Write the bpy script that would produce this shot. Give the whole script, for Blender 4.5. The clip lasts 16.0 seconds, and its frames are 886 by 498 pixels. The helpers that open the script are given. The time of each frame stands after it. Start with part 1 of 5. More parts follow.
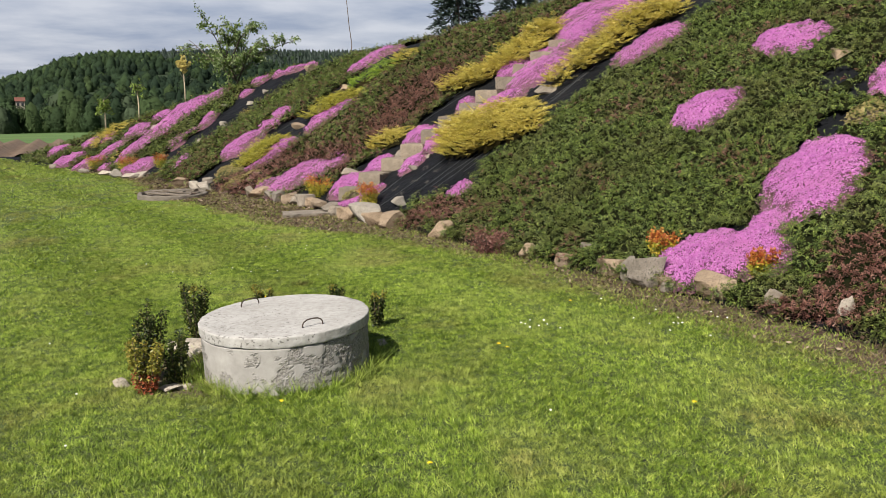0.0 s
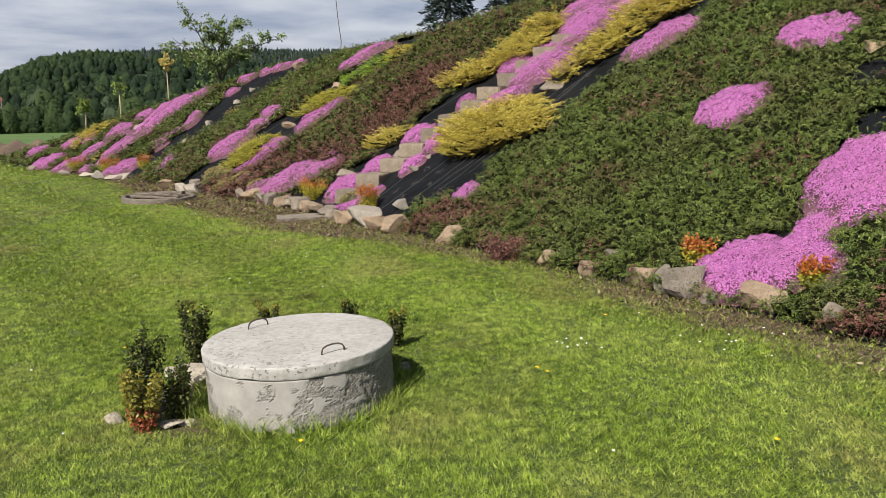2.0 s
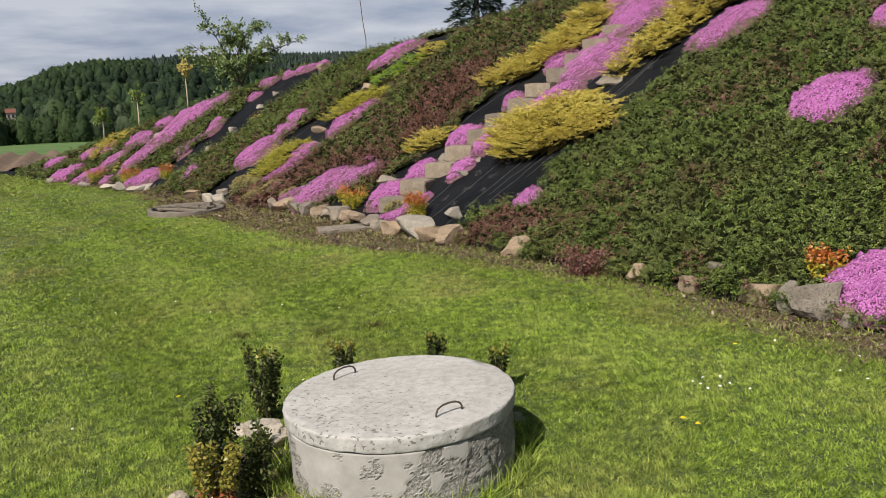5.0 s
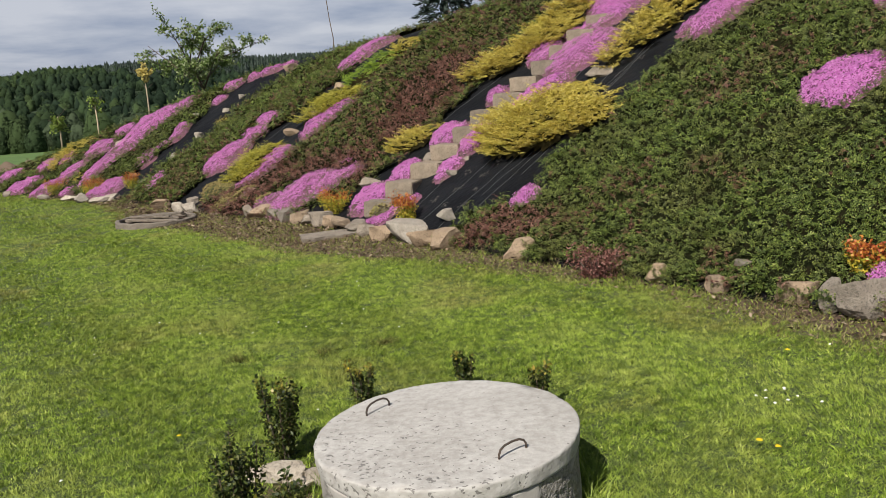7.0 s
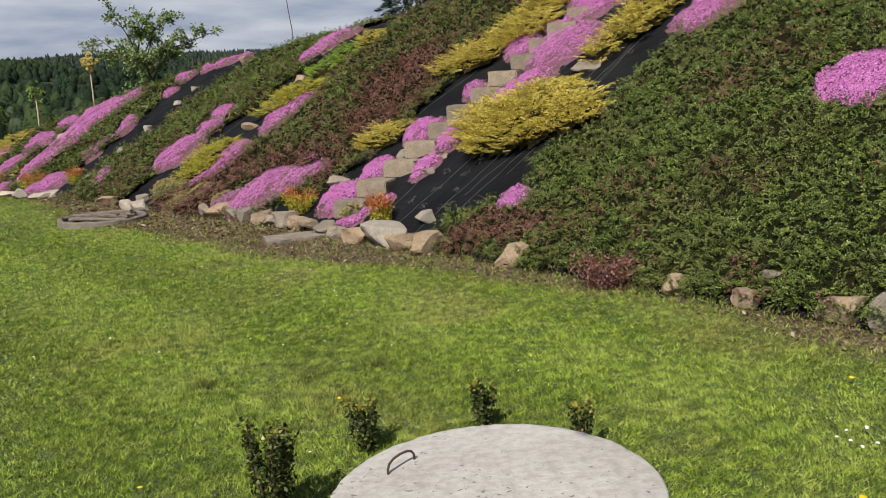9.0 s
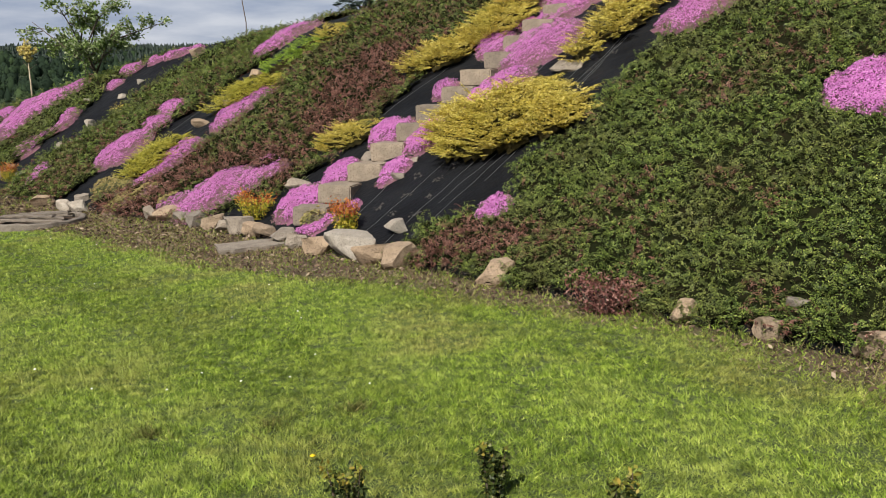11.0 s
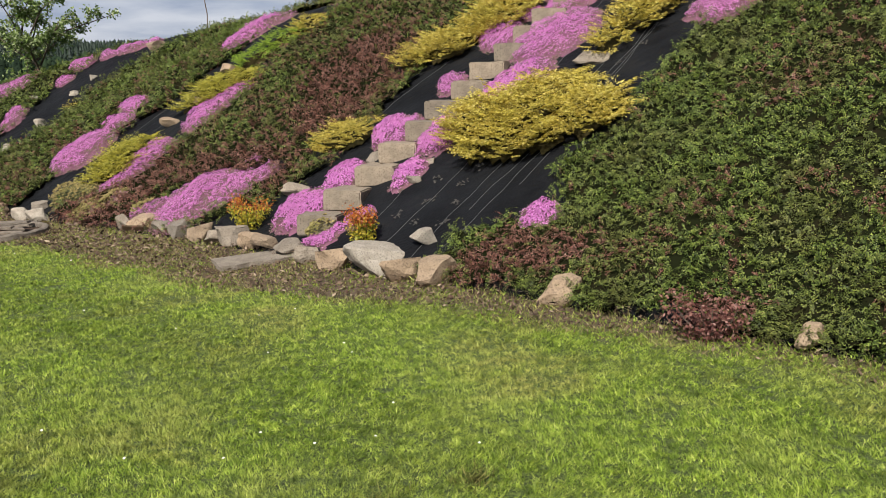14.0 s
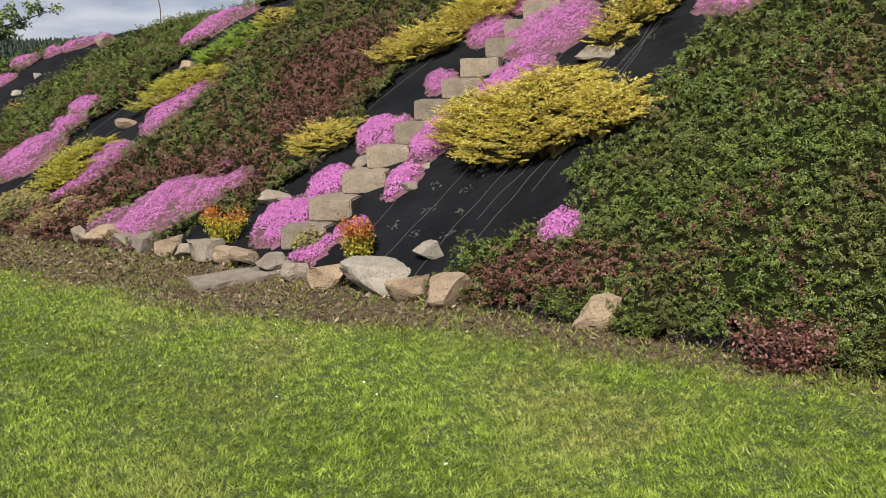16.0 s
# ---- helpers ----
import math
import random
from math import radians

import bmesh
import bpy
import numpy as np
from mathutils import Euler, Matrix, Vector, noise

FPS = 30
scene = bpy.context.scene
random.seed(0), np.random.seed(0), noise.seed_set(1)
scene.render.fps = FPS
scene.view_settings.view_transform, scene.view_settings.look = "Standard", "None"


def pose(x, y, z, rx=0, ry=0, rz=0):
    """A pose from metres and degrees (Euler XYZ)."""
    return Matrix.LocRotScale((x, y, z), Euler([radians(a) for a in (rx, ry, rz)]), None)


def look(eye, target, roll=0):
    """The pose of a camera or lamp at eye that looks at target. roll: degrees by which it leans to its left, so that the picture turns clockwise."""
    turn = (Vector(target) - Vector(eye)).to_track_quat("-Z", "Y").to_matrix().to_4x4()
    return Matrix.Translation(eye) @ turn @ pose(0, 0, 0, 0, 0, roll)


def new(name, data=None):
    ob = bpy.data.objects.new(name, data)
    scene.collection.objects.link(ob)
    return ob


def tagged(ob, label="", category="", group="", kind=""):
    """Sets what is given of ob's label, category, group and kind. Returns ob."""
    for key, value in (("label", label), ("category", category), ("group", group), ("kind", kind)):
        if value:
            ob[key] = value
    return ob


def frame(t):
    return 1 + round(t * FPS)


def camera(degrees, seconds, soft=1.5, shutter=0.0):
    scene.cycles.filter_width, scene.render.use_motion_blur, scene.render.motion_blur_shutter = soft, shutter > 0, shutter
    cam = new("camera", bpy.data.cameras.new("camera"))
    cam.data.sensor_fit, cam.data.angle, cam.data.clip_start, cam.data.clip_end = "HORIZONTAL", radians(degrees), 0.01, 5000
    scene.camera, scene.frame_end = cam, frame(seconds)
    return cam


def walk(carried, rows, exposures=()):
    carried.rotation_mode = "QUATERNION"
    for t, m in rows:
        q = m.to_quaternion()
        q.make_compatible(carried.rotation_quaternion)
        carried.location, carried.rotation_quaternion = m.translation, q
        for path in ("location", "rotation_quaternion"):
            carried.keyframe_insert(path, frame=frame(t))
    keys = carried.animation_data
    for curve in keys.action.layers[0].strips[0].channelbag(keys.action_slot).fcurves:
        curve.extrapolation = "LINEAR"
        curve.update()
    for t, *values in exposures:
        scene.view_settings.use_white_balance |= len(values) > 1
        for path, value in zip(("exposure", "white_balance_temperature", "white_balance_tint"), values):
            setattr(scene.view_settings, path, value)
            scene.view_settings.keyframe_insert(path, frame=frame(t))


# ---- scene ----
cam = camera(55.6, 16.0, soft=0.4)
METRES, EYE, TILT, LEAN, TURN = 6.371, 1.65, 0.0, -2.4, 0.0
ROWS = [
    (0.0, 0.0, 0.0, 0.0, -0.45, -10.57, 2.39),
    (0.5, -0.0206, 0.0216, 0.0009, -1.31, -10.67, 2.42),
    (1.0, -0.0383, 0.0427, 0.0016, -3.04, -10.79, 2.25),
    (1.5, -0.0456, 0.0649, -0.0018, -3.04, -10.77, 2.33),
    (2.0, -0.0463, 0.0978, -0.0017, -1.68, -10.71, 2.57),
    (2.5, -0.0508, 0.1194, -0.0043, -0.43, -10.64, 2.81),
    (3.0, -0.0735, 0.1423, -0.0023, -0.44, -10.68, 2.78),
    (3.5, -0.0981, 0.1579, -0.0011, -1.71, -10.76, 3.19),
    (4.0, -0.1108, 0.1798, -0.0024, -1.74, -10.76, 3.29),
    (4.5, -0.1175, 0.2136, 0.0007, -0.74, -10.68, 3.91),
    (7.0, -0.1824, 0.3263, 0.0007, -3.87, -11.04, 5.69),
    (7.5, -0.185, 0.3527, -0.0014, -3.89, -11.01, 5.67),
    (8.0, -0.2021, 0.376, -0.0033, -4.26, -11.09, 5.55),
    (8.5, -0.2214, 0.41, -0.0053, -6.3, -11.28, 4.99),
    (9.0, -0.2273, 0.4508, -0.0097, -7.2, -11.33, 4.6),
    (9.5, -0.2271, 0.4897, -0.0101, -7.84, -11.37, 3.66),
    (12.0, -0.2899, 0.6311, -0.0124, -11.92, -11.71, 3.67),
    (12.5, -0.3212, 0.6583, -0.0121, -12.72, -11.81, 3.49),
    (13.0, -0.3394, 0.6782, -0.0126, -14.13, -11.91, 3.39),
    (13.5, -0.3456, 0.7108, -0.0121, -14.45, -11.98, 3.41),
    (14.0, -0.3471, 0.7441, -0.0108, -14.5, -11.97, 3.38),
    (14.5, -0.3666, 0.7792, -0.0123, -16.76, -12.17, 2.94),
    (15.0, -0.3859, 0.8091, -0.013, -18.38, -12.28, 3.24),
    (15.5, -0.3908, 0.85, -0.0125, -18.16, -12.29, 3.31),
    (16.0, -0.39, 0.8769, -0.0096, -18.11, -12.27, 3.41),
]
# exposure: the picture darkens a little in the middle of the walk
EXPOSURES = [(0.0, 0.48), (1.5, 0.45), (2.5, 0.43), (3.5, 0.41), (4.5, 0.33), (9.5, 0.30), (12.0, 0.50), (16.0, 0.46)]
walk(cam, [(t, pose(0, 0, EYE, TILT, LEAN, TURN) @ pose(METRES * x, METRES * y, METRES * z, 90 + pitch, roll, yaw)) for t, x, y, z, yaw, pitch, roll in ROWS],
     EXPOSURES)

# ---- light ----
world = bpy.data.worlds.new("sky")
scene.world = world
world.use_nodes = True
wn, wl = world.node_tree.nodes, world.node_tree.links
SUN_AZ, SUN_EL = 212.0, 45.0  # degrees, azimuth clockwise from ahead (+y)


def build_sky():
    wn.clear()
    out = wn.new("ShaderNodeOutputWorld")
    sky = wn.new("ShaderNodeTexSky")
    sky.sky_type, sky.sun_disc = "NISHITA", False
    sky.sun_elevation, sky.sun_rotation = radians(SUN_EL), radians(SUN_AZ)
    bg_sky = wn.new("ShaderNodeBackground")
    bg_sky.inputs["Strength"].default_value = 0.05
    wl.new(sky.outputs["Color"], bg_sky.inputs["Color"])
    # broken cloud, seen as a flat layer overhead
    tc = wn.new("ShaderNodeTexCoord")
    sep = wn.new("ShaderNodeSeparateXYZ")
    wl.new(tc.outputs["Generated"], sep.inputs[0])
    lift = wn.new("ShaderNodeMath")
    lift.operation, lift.inputs[1].default_value = "ADD", 0.12
    wl.new(sep.outputs["Z"], lift.inputs[0])
    top = wn.new("ShaderNodeMath")
    top.operation, top.inputs[1].default_value = "MAXIMUM", 0.05
    wl.new(lift.outputs[0], top.inputs[0])
    comb = wn.new("ShaderNodeCombineXYZ")
    for axis, scale in (("X", 1.0), ("Y", 1.0)):
        div = wn.new("ShaderNodeMath")
        div.operation = "DIVIDE"
        wl.new(sep.outputs[axis], div.inputs[0])
        wl.new(top.outputs[0], div.inputs[1])
        wl.new(div.outputs[0], comb.inputs[axis])
    cloud = wn.new("ShaderNodeTexNoise")
    cloud.inputs["Scale"].default_value, cloud.inputs["Detail"].default_value = 0.9, 6.0
    cloud.inputs["Roughness"].default_value = 0.55
    wl.new(comb.outputs[0], cloud.inputs["Vector"])
    shade = wn.new("ShaderNodeValToRGB")
    shade.color_ramp.elements[0].position, shade.color_ramp.elements[0].color = 0.36, (0.52, 0.605, 0.82, 1)
    shade.color_ramp.elements[1].position, shade.color_ramp.elements[1].color = 0.60, (1.0, 1.04, 1.17, 1)
    wl.new(cloud.outputs["Fac"], shade.inputs[0])
    bg_cloud = wn.new("ShaderNodeBackground")
    bg_cloud.inputs["Strength"].default_value = 0.485
    wl.new(shade.outputs[0], bg_cloud.inputs["Color"])
    mix = wn.new("ShaderNodeMixShader")
    clear = wn.new("ShaderNodeMapRange")
    clear.inputs["From Min"].default_value, clear.inputs["From Max"].default_value = 0.14, 0.45
    clear.inputs["To Min"].default_value, clear.inputs["To Max"].default_value = 0.86, 0.12
    wl.new(sep.outputs["Z"], clear.inputs["Value"])
    wl.new(clear.outputs[0], mix.inputs[0])
    wl.new(bg_sky.outputs[0], mix.inputs[1])
    wl.new(bg_cloud.outputs[0], mix.inputs[2])
    wl.new(mix.outputs[0], out.inputs["Surface"])


build_sky()
sun = new("sun", bpy.data.lights.new("sun", "SUN"))
sun.data.energy, sun.data.angle, sun.data.color = 5.0, radians(0.53), (1.0, 0.95, 0.86)
_az, _el = radians(SUN_AZ), radians(SUN_EL)
sun.matrix_world = look((0, 0, 30), (-math.sin(_az) * math.cos(_el), -math.cos(_az) * math.cos(_el), 30 - math.sin(_el)))

# ---- small tools ----
rng = np.random.default_rng(7)


def vnoise(x, y, scale, seed=0):
    """Smooth value noise in 0..1 over the plan."""
    u, v = np.asarray(x) / scale + 91.7 * seed, np.asarray(y) / scale - 37.3 * seed
    i, j = np.floor(u).astype(np.int64), np.floor(v).astype(np.int64)
    fu, fv = u - i, v - j
    fu, fv = fu * fu * (3 - 2 * fu), fv * fv * (3 - 2 * fv)

    def h(a, b):
        n = (a * 374761393 + b * 668265263 + seed * 974711) & 0xFFFFFFFF
        n = ((n ^ (n >> 13)) * 1274126177) & 0xFFFFFFFF
        return ((n ^ (n >> 16)) & 0xFFFF) / 65535.0

    return (h(i, j) * (1 - fu) + h(i + 1, j) * fu) * (1 - fv) + (h(i, j + 1) * (1 - fu) + h(i + 1, j + 1) * fu) * fv


def fbm(x, y, scale, seed=0):
    return 0.55 * vnoise(x, y, scale, seed) + 0.3 * vnoise(x, y, scale / 2.1, seed + 1) + 0.15 * vnoise(x, y, scale / 4.3, seed + 2)


def mesh_of(name, verts, faces, mats, index=None, smooth=False):
    """A mesh from a vertex array and an (n, k) face array, k equal for all faces."""
    me = bpy.data.meshes.new(name)
    verts, faces = np.asarray(verts, np.float32), np.asarray(faces, np.int32)
    n, k = faces.shape
    me.vertices.add(len(verts))
    me.vertices.foreach_set("co", verts.ravel())
    me.loops.add(n * k)
    me.loops.foreach_set("vertex_index", faces.ravel())
    me.polygons.add(n)
    me.polygons.foreach_set("loop_start", np.arange(0, n * k, k, dtype=np.int32))
    me.polygons.foreach_set("loop_total", np.full(n, k, np.int32))
    for m in mats if isinstance(mats, (list, tuple)) else [mats]:
        me.materials.append(m)
    if index is not None:
        me.polygons.foreach_set("material_index", np.asarray(index, np.int32))
    me.polygons.foreach_set("use_smooth", np.full(n, smooth, bool))
    me.update(calc_edges=True)
    return me


def part(name, bm, material, parent, label="", smooth=False):
    """Links a bmesh as one mesh object under a thing or a part."""
    me = bpy.data.meshes.new(name)
    bm.normal_update()
    bm.to_mesh(me)
    bm.free()
    me.materials.append(material)
    if smooth:
        for p in me.polygons:
            p.use_smooth = True
    ob = new(name, me)
    ob.parent = parent
    return tagged(ob, label) if label else ob


def under(ob, parent):
    ob.parent = parent
    return ob


def unit(v):
    return v / np.maximum(np.linalg.norm(v, axis=-1, keepdims=True), 1e-9)


def leaves(centre, normal, length, width, along=None, fold=0.0):
    """Diamond leaves: four corners each, lying square to the normal. Returns verts and faces."""
    n = len(centre)
    normal = unit(normal)
    t = rng.normal(size=(n, 3)) if along is None else along
    t = unit(t - normal * np.sum(t * normal, 1, keepdims=True))
    b = np.cross(normal, t)
    length, width = np.broadcast_to(length, n)[:, None], np.broadcast_to(width, n)[:, None]
    lift = normal * (fold * width)
    v = np.stack([centre - t * length / 2, centre + b * width / 2 + lift, centre + t * length / 2, centre - b * width / 2 + lift], 1)
    return v.reshape(-1, 3), np.arange(4 * n).reshape(n, 4)


def slope_normal(x, y, e=0.15):
    gx = (height(x + e, y) - height(x - e, y)) / (2 * e)
    gy = (height(x, y + e) - height(x, y - e)) / (2 * e)
    return unit(np.stack([-gx, -gy, np.ones_like(gx)], -1))


def grid(xs, ys, zfun):
    """A height-field grid: verts and quad faces."""
    X, Y = np.meshgrid(xs, ys)
    V = np.stack([X, Y, zfun(X, Y)], -1).reshape(-1, 3)
    nx, ny = len(xs), len(ys)
    i = (np.arange(ny - 1)[:, None] * nx + np.arange(nx - 1)[None]).ravel()
    return V, np.stack([i, i + 1, i + nx + 1, i + nx], 1)


# ---- materials ----
def material(name, build):
    m = bpy.data.materials.new(name)
    m.use_nodes = True
    nt = m.node_tree
    nt.nodes.clear()
    out = nt.nodes.new("ShaderNodeOutputMaterial")
    bsdf = nt.nodes.new("ShaderNodeBsdfPrincipled")
    nt.links.new(bsdf.outputs[0], out.inputs["Surface"])
    build(nt.nodes, nt.links, bsdf, out)
    return m


def ramp(n, stops):
    r = n.new("ShaderNodeValToRGB")
    while len(r.color_ramp.elements) < len(stops):
        r.color_ramp.elements.new(0.5)
    for e, (p, c) in zip(r.color_ramp.elements, stops):
        e.position, e.color = p, (*c, 1)
    return r


def noise_node(n, l, scale, detail=4.0, rough=0.55, coord=None):
    t = n.new("ShaderNodeTexNoise")
    t.inputs["Scale"].default_value, t.inputs["Detail"].default_value, t.inputs["Roughness"].default_value = scale, detail, rough
    if coord is None:
        coord = n.new("ShaderNodeNewGeometry").outputs["Position"]
    l.new(coord, t.inputs["Vector"])
    return t


def mix_colour(n, l, fac, a, b, blend="MIX"):
    m = n.new("ShaderNodeMix")
    m.data_type, m.blend_type = "RGBA", blend
    for socket, value in ((m.inputs[0], fac), (m.inputs[6], a), (m.inputs[7], b)):
        if isinstance(value, (int, float)):
            socket.default_value = value
        elif isinstance(value, tuple):
            socket.default_value = (*value, 1)
        else:
            l.new(value, socket)
    return m.outputs[2]


def bump(n, l, bsdf, height_socket, strength, distance):
    b = n.new("ShaderNodeBump")
    b.inputs["Strength"].default_value, b.inputs["Distance"].default_value = strength, distance
    l.new(height_socket, b.inputs["Height"])
    l.new(b.outputs[0], bsdf.inputs["Normal"])


def leaf_material(name, stops, patch=None, patch_scale=1.5, rough=0.5, through_light=0.3, spec=0.35, tuft=0.0, dry=None):
    """Foliage: colour varies leaf by leaf, and from place to place towards patch."""

    def build(n, l, bsdf, out):
        g = n.new("ShaderNodeNewGeometry")
        r = ramp(n, stops)
        l.new(g.outputs["Random Per Island"], r.inputs[0])
        colour = r.outputs[0]
        if patch:
            t = noise_node(n, l, patch_scale, 3.0)
            f = ramp(n, [(0.45, (0, 0, 0)), (0.68, (1, 1, 1))])
            l.new(t.outputs["Fac"], f.inputs[0])
            colour = mix_colour(n, l, f.outputs[0], colour, mix_colour(n, l, 0.6, colour, patch))
        if dry:
            t3 = noise_node(n, l, 0.75, 5.0, 0.62)
            f3 = ramp(n, [(0.52, (0, 0, 0)), (0.72, (0.85, 0.85, 0.85))])
            l.new(t3.outputs["Fac"], f3.inputs[0])
            colour = mix_colour(n, l, f3.outputs[0], colour, mix_colour(n, l, 0.65, colour, dry))
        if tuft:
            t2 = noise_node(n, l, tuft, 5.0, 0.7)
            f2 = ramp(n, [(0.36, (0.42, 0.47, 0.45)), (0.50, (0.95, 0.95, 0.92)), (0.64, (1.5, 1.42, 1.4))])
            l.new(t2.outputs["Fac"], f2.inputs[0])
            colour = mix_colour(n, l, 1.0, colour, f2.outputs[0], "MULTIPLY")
        l.new(colour, bsdf.inputs["Base Color"])
        bsdf.inputs["Roughness"].default_value = rough
        bsdf.inputs["Specular IOR Level"].default_value = spec
        tr = n.new("ShaderNodeBsdfTranslucent")
        l.new(colour, tr.inputs["Color"])
        mx = n.new("ShaderNodeMixShader")
        mx.inputs[0].default_value = through_light
        l.new(bsdf.outputs[0], mx.inputs[1])
        l.new(tr.outputs[0], mx.inputs[2])
        l.new(mx.outputs[0], out.inputs["Surface"])

    return material(name, build)


def stone_material(name, light, dark, stain, scale=9.0, rough=0.85, relief=0.6):
    def build(n, l, bsdf, out):
        co = n.new("ShaderNodeTexCoord").outputs["Object"]
        big, fine = noise_node(n, l, scale, 6.0, 0.6, co), noise_node(n, l, scale * 9, 4.0, 0.6, co)
        a = ramp(n, [(0.3, dark), (0.62, light)])
        l.new(big.outputs["Fac"], a.inputs[0])
        f = ramp(n, [(0.5, (0, 0, 0)), (0.7, (1, 1, 1))])
        l.new(fine.outputs["Fac"], f.inputs[0])
        oi = n.new("ShaderNodeObjectInfo")
        tone = ramp(n, [(0.0, (0.72, 0.72, 0.72)), (1.0, (1.12, 1.08, 1.02))])
        l.new(oi.outputs["Random"], tone.inputs[0])
        c = mix_colour(n, l, f.outputs[0], a.outputs[0], stain)
        c = mix_colour(n, l, 1.0, c, tone.outputs[0], "MULTIPLY")
        l.new(c, bsdf.inputs["Base Color"])
        bsdf.inputs["Roughness"].default_value = rough
        s = n.new("ShaderNodeMath")
        s.operation = "ADD"
        l.new(big.outputs["Fac"], s.inputs[0])
        l.new(fine.outputs["Fac"], s.inputs[1])
        bump(n, l, bsdf, s.outputs[0], relief, 0.02)

    return material(name, build)


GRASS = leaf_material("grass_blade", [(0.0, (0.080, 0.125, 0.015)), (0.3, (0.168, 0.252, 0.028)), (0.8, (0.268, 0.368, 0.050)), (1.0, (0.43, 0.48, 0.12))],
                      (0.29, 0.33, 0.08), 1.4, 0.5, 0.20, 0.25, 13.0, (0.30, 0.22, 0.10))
DRY_GRASS = leaf_material("dry_grass", [(0.0, (0.07, 0.052, 0.022)), (0.6, (0.21, 0.165, 0.075)), (1.0, (0.42, 0.35, 0.19))], None, 1.0, 0.8, 0.2, 0.1)
WEED = leaf_material("weed_leaf", [(0.0, (0.05, 0.06, 0.015)), (0.6, (0.13, 0.14, 0.035)), (1.0, (0.30, 0.26, 0.10))], None, 1.0, 0.7, 0.2, 0.1)
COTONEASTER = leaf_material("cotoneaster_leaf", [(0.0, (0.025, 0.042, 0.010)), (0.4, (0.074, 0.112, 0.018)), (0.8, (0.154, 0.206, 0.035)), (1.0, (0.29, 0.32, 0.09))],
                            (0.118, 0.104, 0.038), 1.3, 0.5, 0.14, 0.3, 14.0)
COTONEASTER_RED = leaf_material("bronze_leaf", [(0.0, (0.05, 0.022, 0.015)), (0.5, (0.150, 0.058, 0.042)), (0.9, (0.26, 0.120, 0.090)), (1.0, (0.38, 0.25, 0.18))],
                                None, 1.0, 0.5, 0.2)
BARBERRY = leaf_material("barberry_leaf", [(0.0, (0.07, 0.022, 0.02)), (0.5, (0.19, 0.075, 0.06)), (1.0, (0.32, 0.17, 0.14))], None, 1.0, 0.5, 0.2)
# stems under the cotoneaster, darkened to near black as shade between the leaves
SHADED_MAT = leaf_material("woody_mat_shade", [(0.0, (0.007, 0.009, 0.004)), (1.0, (0.012, 0.014, 0.006))], (0.018, 0.013, 0.008), 6.0, 0.95, 0.0, 0.0)
PHLOX = leaf_material("phlox_flower", [(0.0, (0.34, 0.09, 0.28)), (0.25, (0.51, 0.16, 0.44)), (0.85, (0.64, 0.245, 0.56)), (1.0, (0.74, 0.42, 0.68))],
                      (0.52, 0.19, 0.42), 3.0, 0.85, 0.25, 0.1)
PHLOX_CUSHION = leaf_material("phlox_cushion", [(0.0, (0.19, 0.085, 0.13)), (1.0, (0.19, 0.085, 0.13))], (0.12, 0.09, 0.05), 9.0, 0.9, 0.0, 0.0)
PHLOX_LEAF = leaf_material("phlox_leaf", [(0.0, (0.07, 0.08, 0.03)), (0.5, (0.17, 0.13, 0.085)), (1.0, (0.36, 0.20, 0.25))], None, 1.0, 0.7, 0.1)
JUNIPER = leaf_material("gold_juniper_spray", [(0.0, (0.17, 0.13, 0.016)), (0.35, (0.44, 0.345, 0.05)), (0.8, (0.66, 0.53, 0.11)), (1.0, (0.76, 0.67, 0.25))],
                        (0.42, 0.38, 0.06), 4.0, 0.5, 0.25)
JUNIPER_OLIVE = leaf_material("olive_juniper_spray", [(0.0, (0.12, 0.11, 0.014)), (0.35, (0.31, 0.28, 0.03)), (0.8, (0.50, 0.45, 0.06)), (1.0, (0.62, 0.57, 0.15))],
                              (0.30, 0.30, 0.04), 4.0, 0.5, 0.25)
JUNIPER_GREEN = leaf_material("green_juniper_spray", [(0.0, (0.09, 0.16, 0.014)), (0.6, (0.23, 0.36, 0.03)), (1.0, (0.42, 0.50, 0.07))], None, 3.0, 0.5, 0.25)
# juniper core, coloured nearly black so gaps between sprays look shaded
JUNIPER_CORE = leaf_material("juniper_core_shade", [(0.0, (0.02, 0.018, 0.008)), (1.0, (0.035, 0.028, 0.012))], None, 3.0, 0.95, 0.0, 0.0)
SEDUM = leaf_material("sedum_cushion", [(0.0, (0.12, 0.10, 0.04)), (0.5, (0.24, 0.19, 0.08)), (1.0, (0.36, 0.28, 0.13))], (0.2, 0.2, 0.06), 3.0, 0.8, 0.15, 0.1)
SPIREA_ORANGE = leaf_material("spirea_young_leaf", [(0.0, (0.26, 0.04, 0.015)), (0.5, (0.46, 0.13, 0.03)), (1.0, (0.52, 0.28, 0.04))], None, 3.0, 0.5, 0.25)
SPIREA_YELLOW = leaf_material("spirea_leaf", [(0.0, (0.20, 0.24, 0.02)), (0.6, (0.42, 0.38, 0.04)), (1.0, (0.6, 0.42, 0.05))], None, 3.0, 0.5, 0.25)
BOX_LEAF = leaf_material("box_leaf", [(0.0, (0.014, 0.024, 0.006)), (0.6, (0.046, 0.066, 0.014)), (1.0, (0.15, 0.15, 0.035))], None, 3.0, 0.5, 0.2, 0.25)
BOX_YOUNG = leaf_material("box_young_leaf", [(0.0, (0.12, 0.13, 0.02)), (0.6, (0.26, 0.24, 0.04)), (1.0, (0.36, 0.26, 0.05))], None, 3.0, 0.4, 0.25)
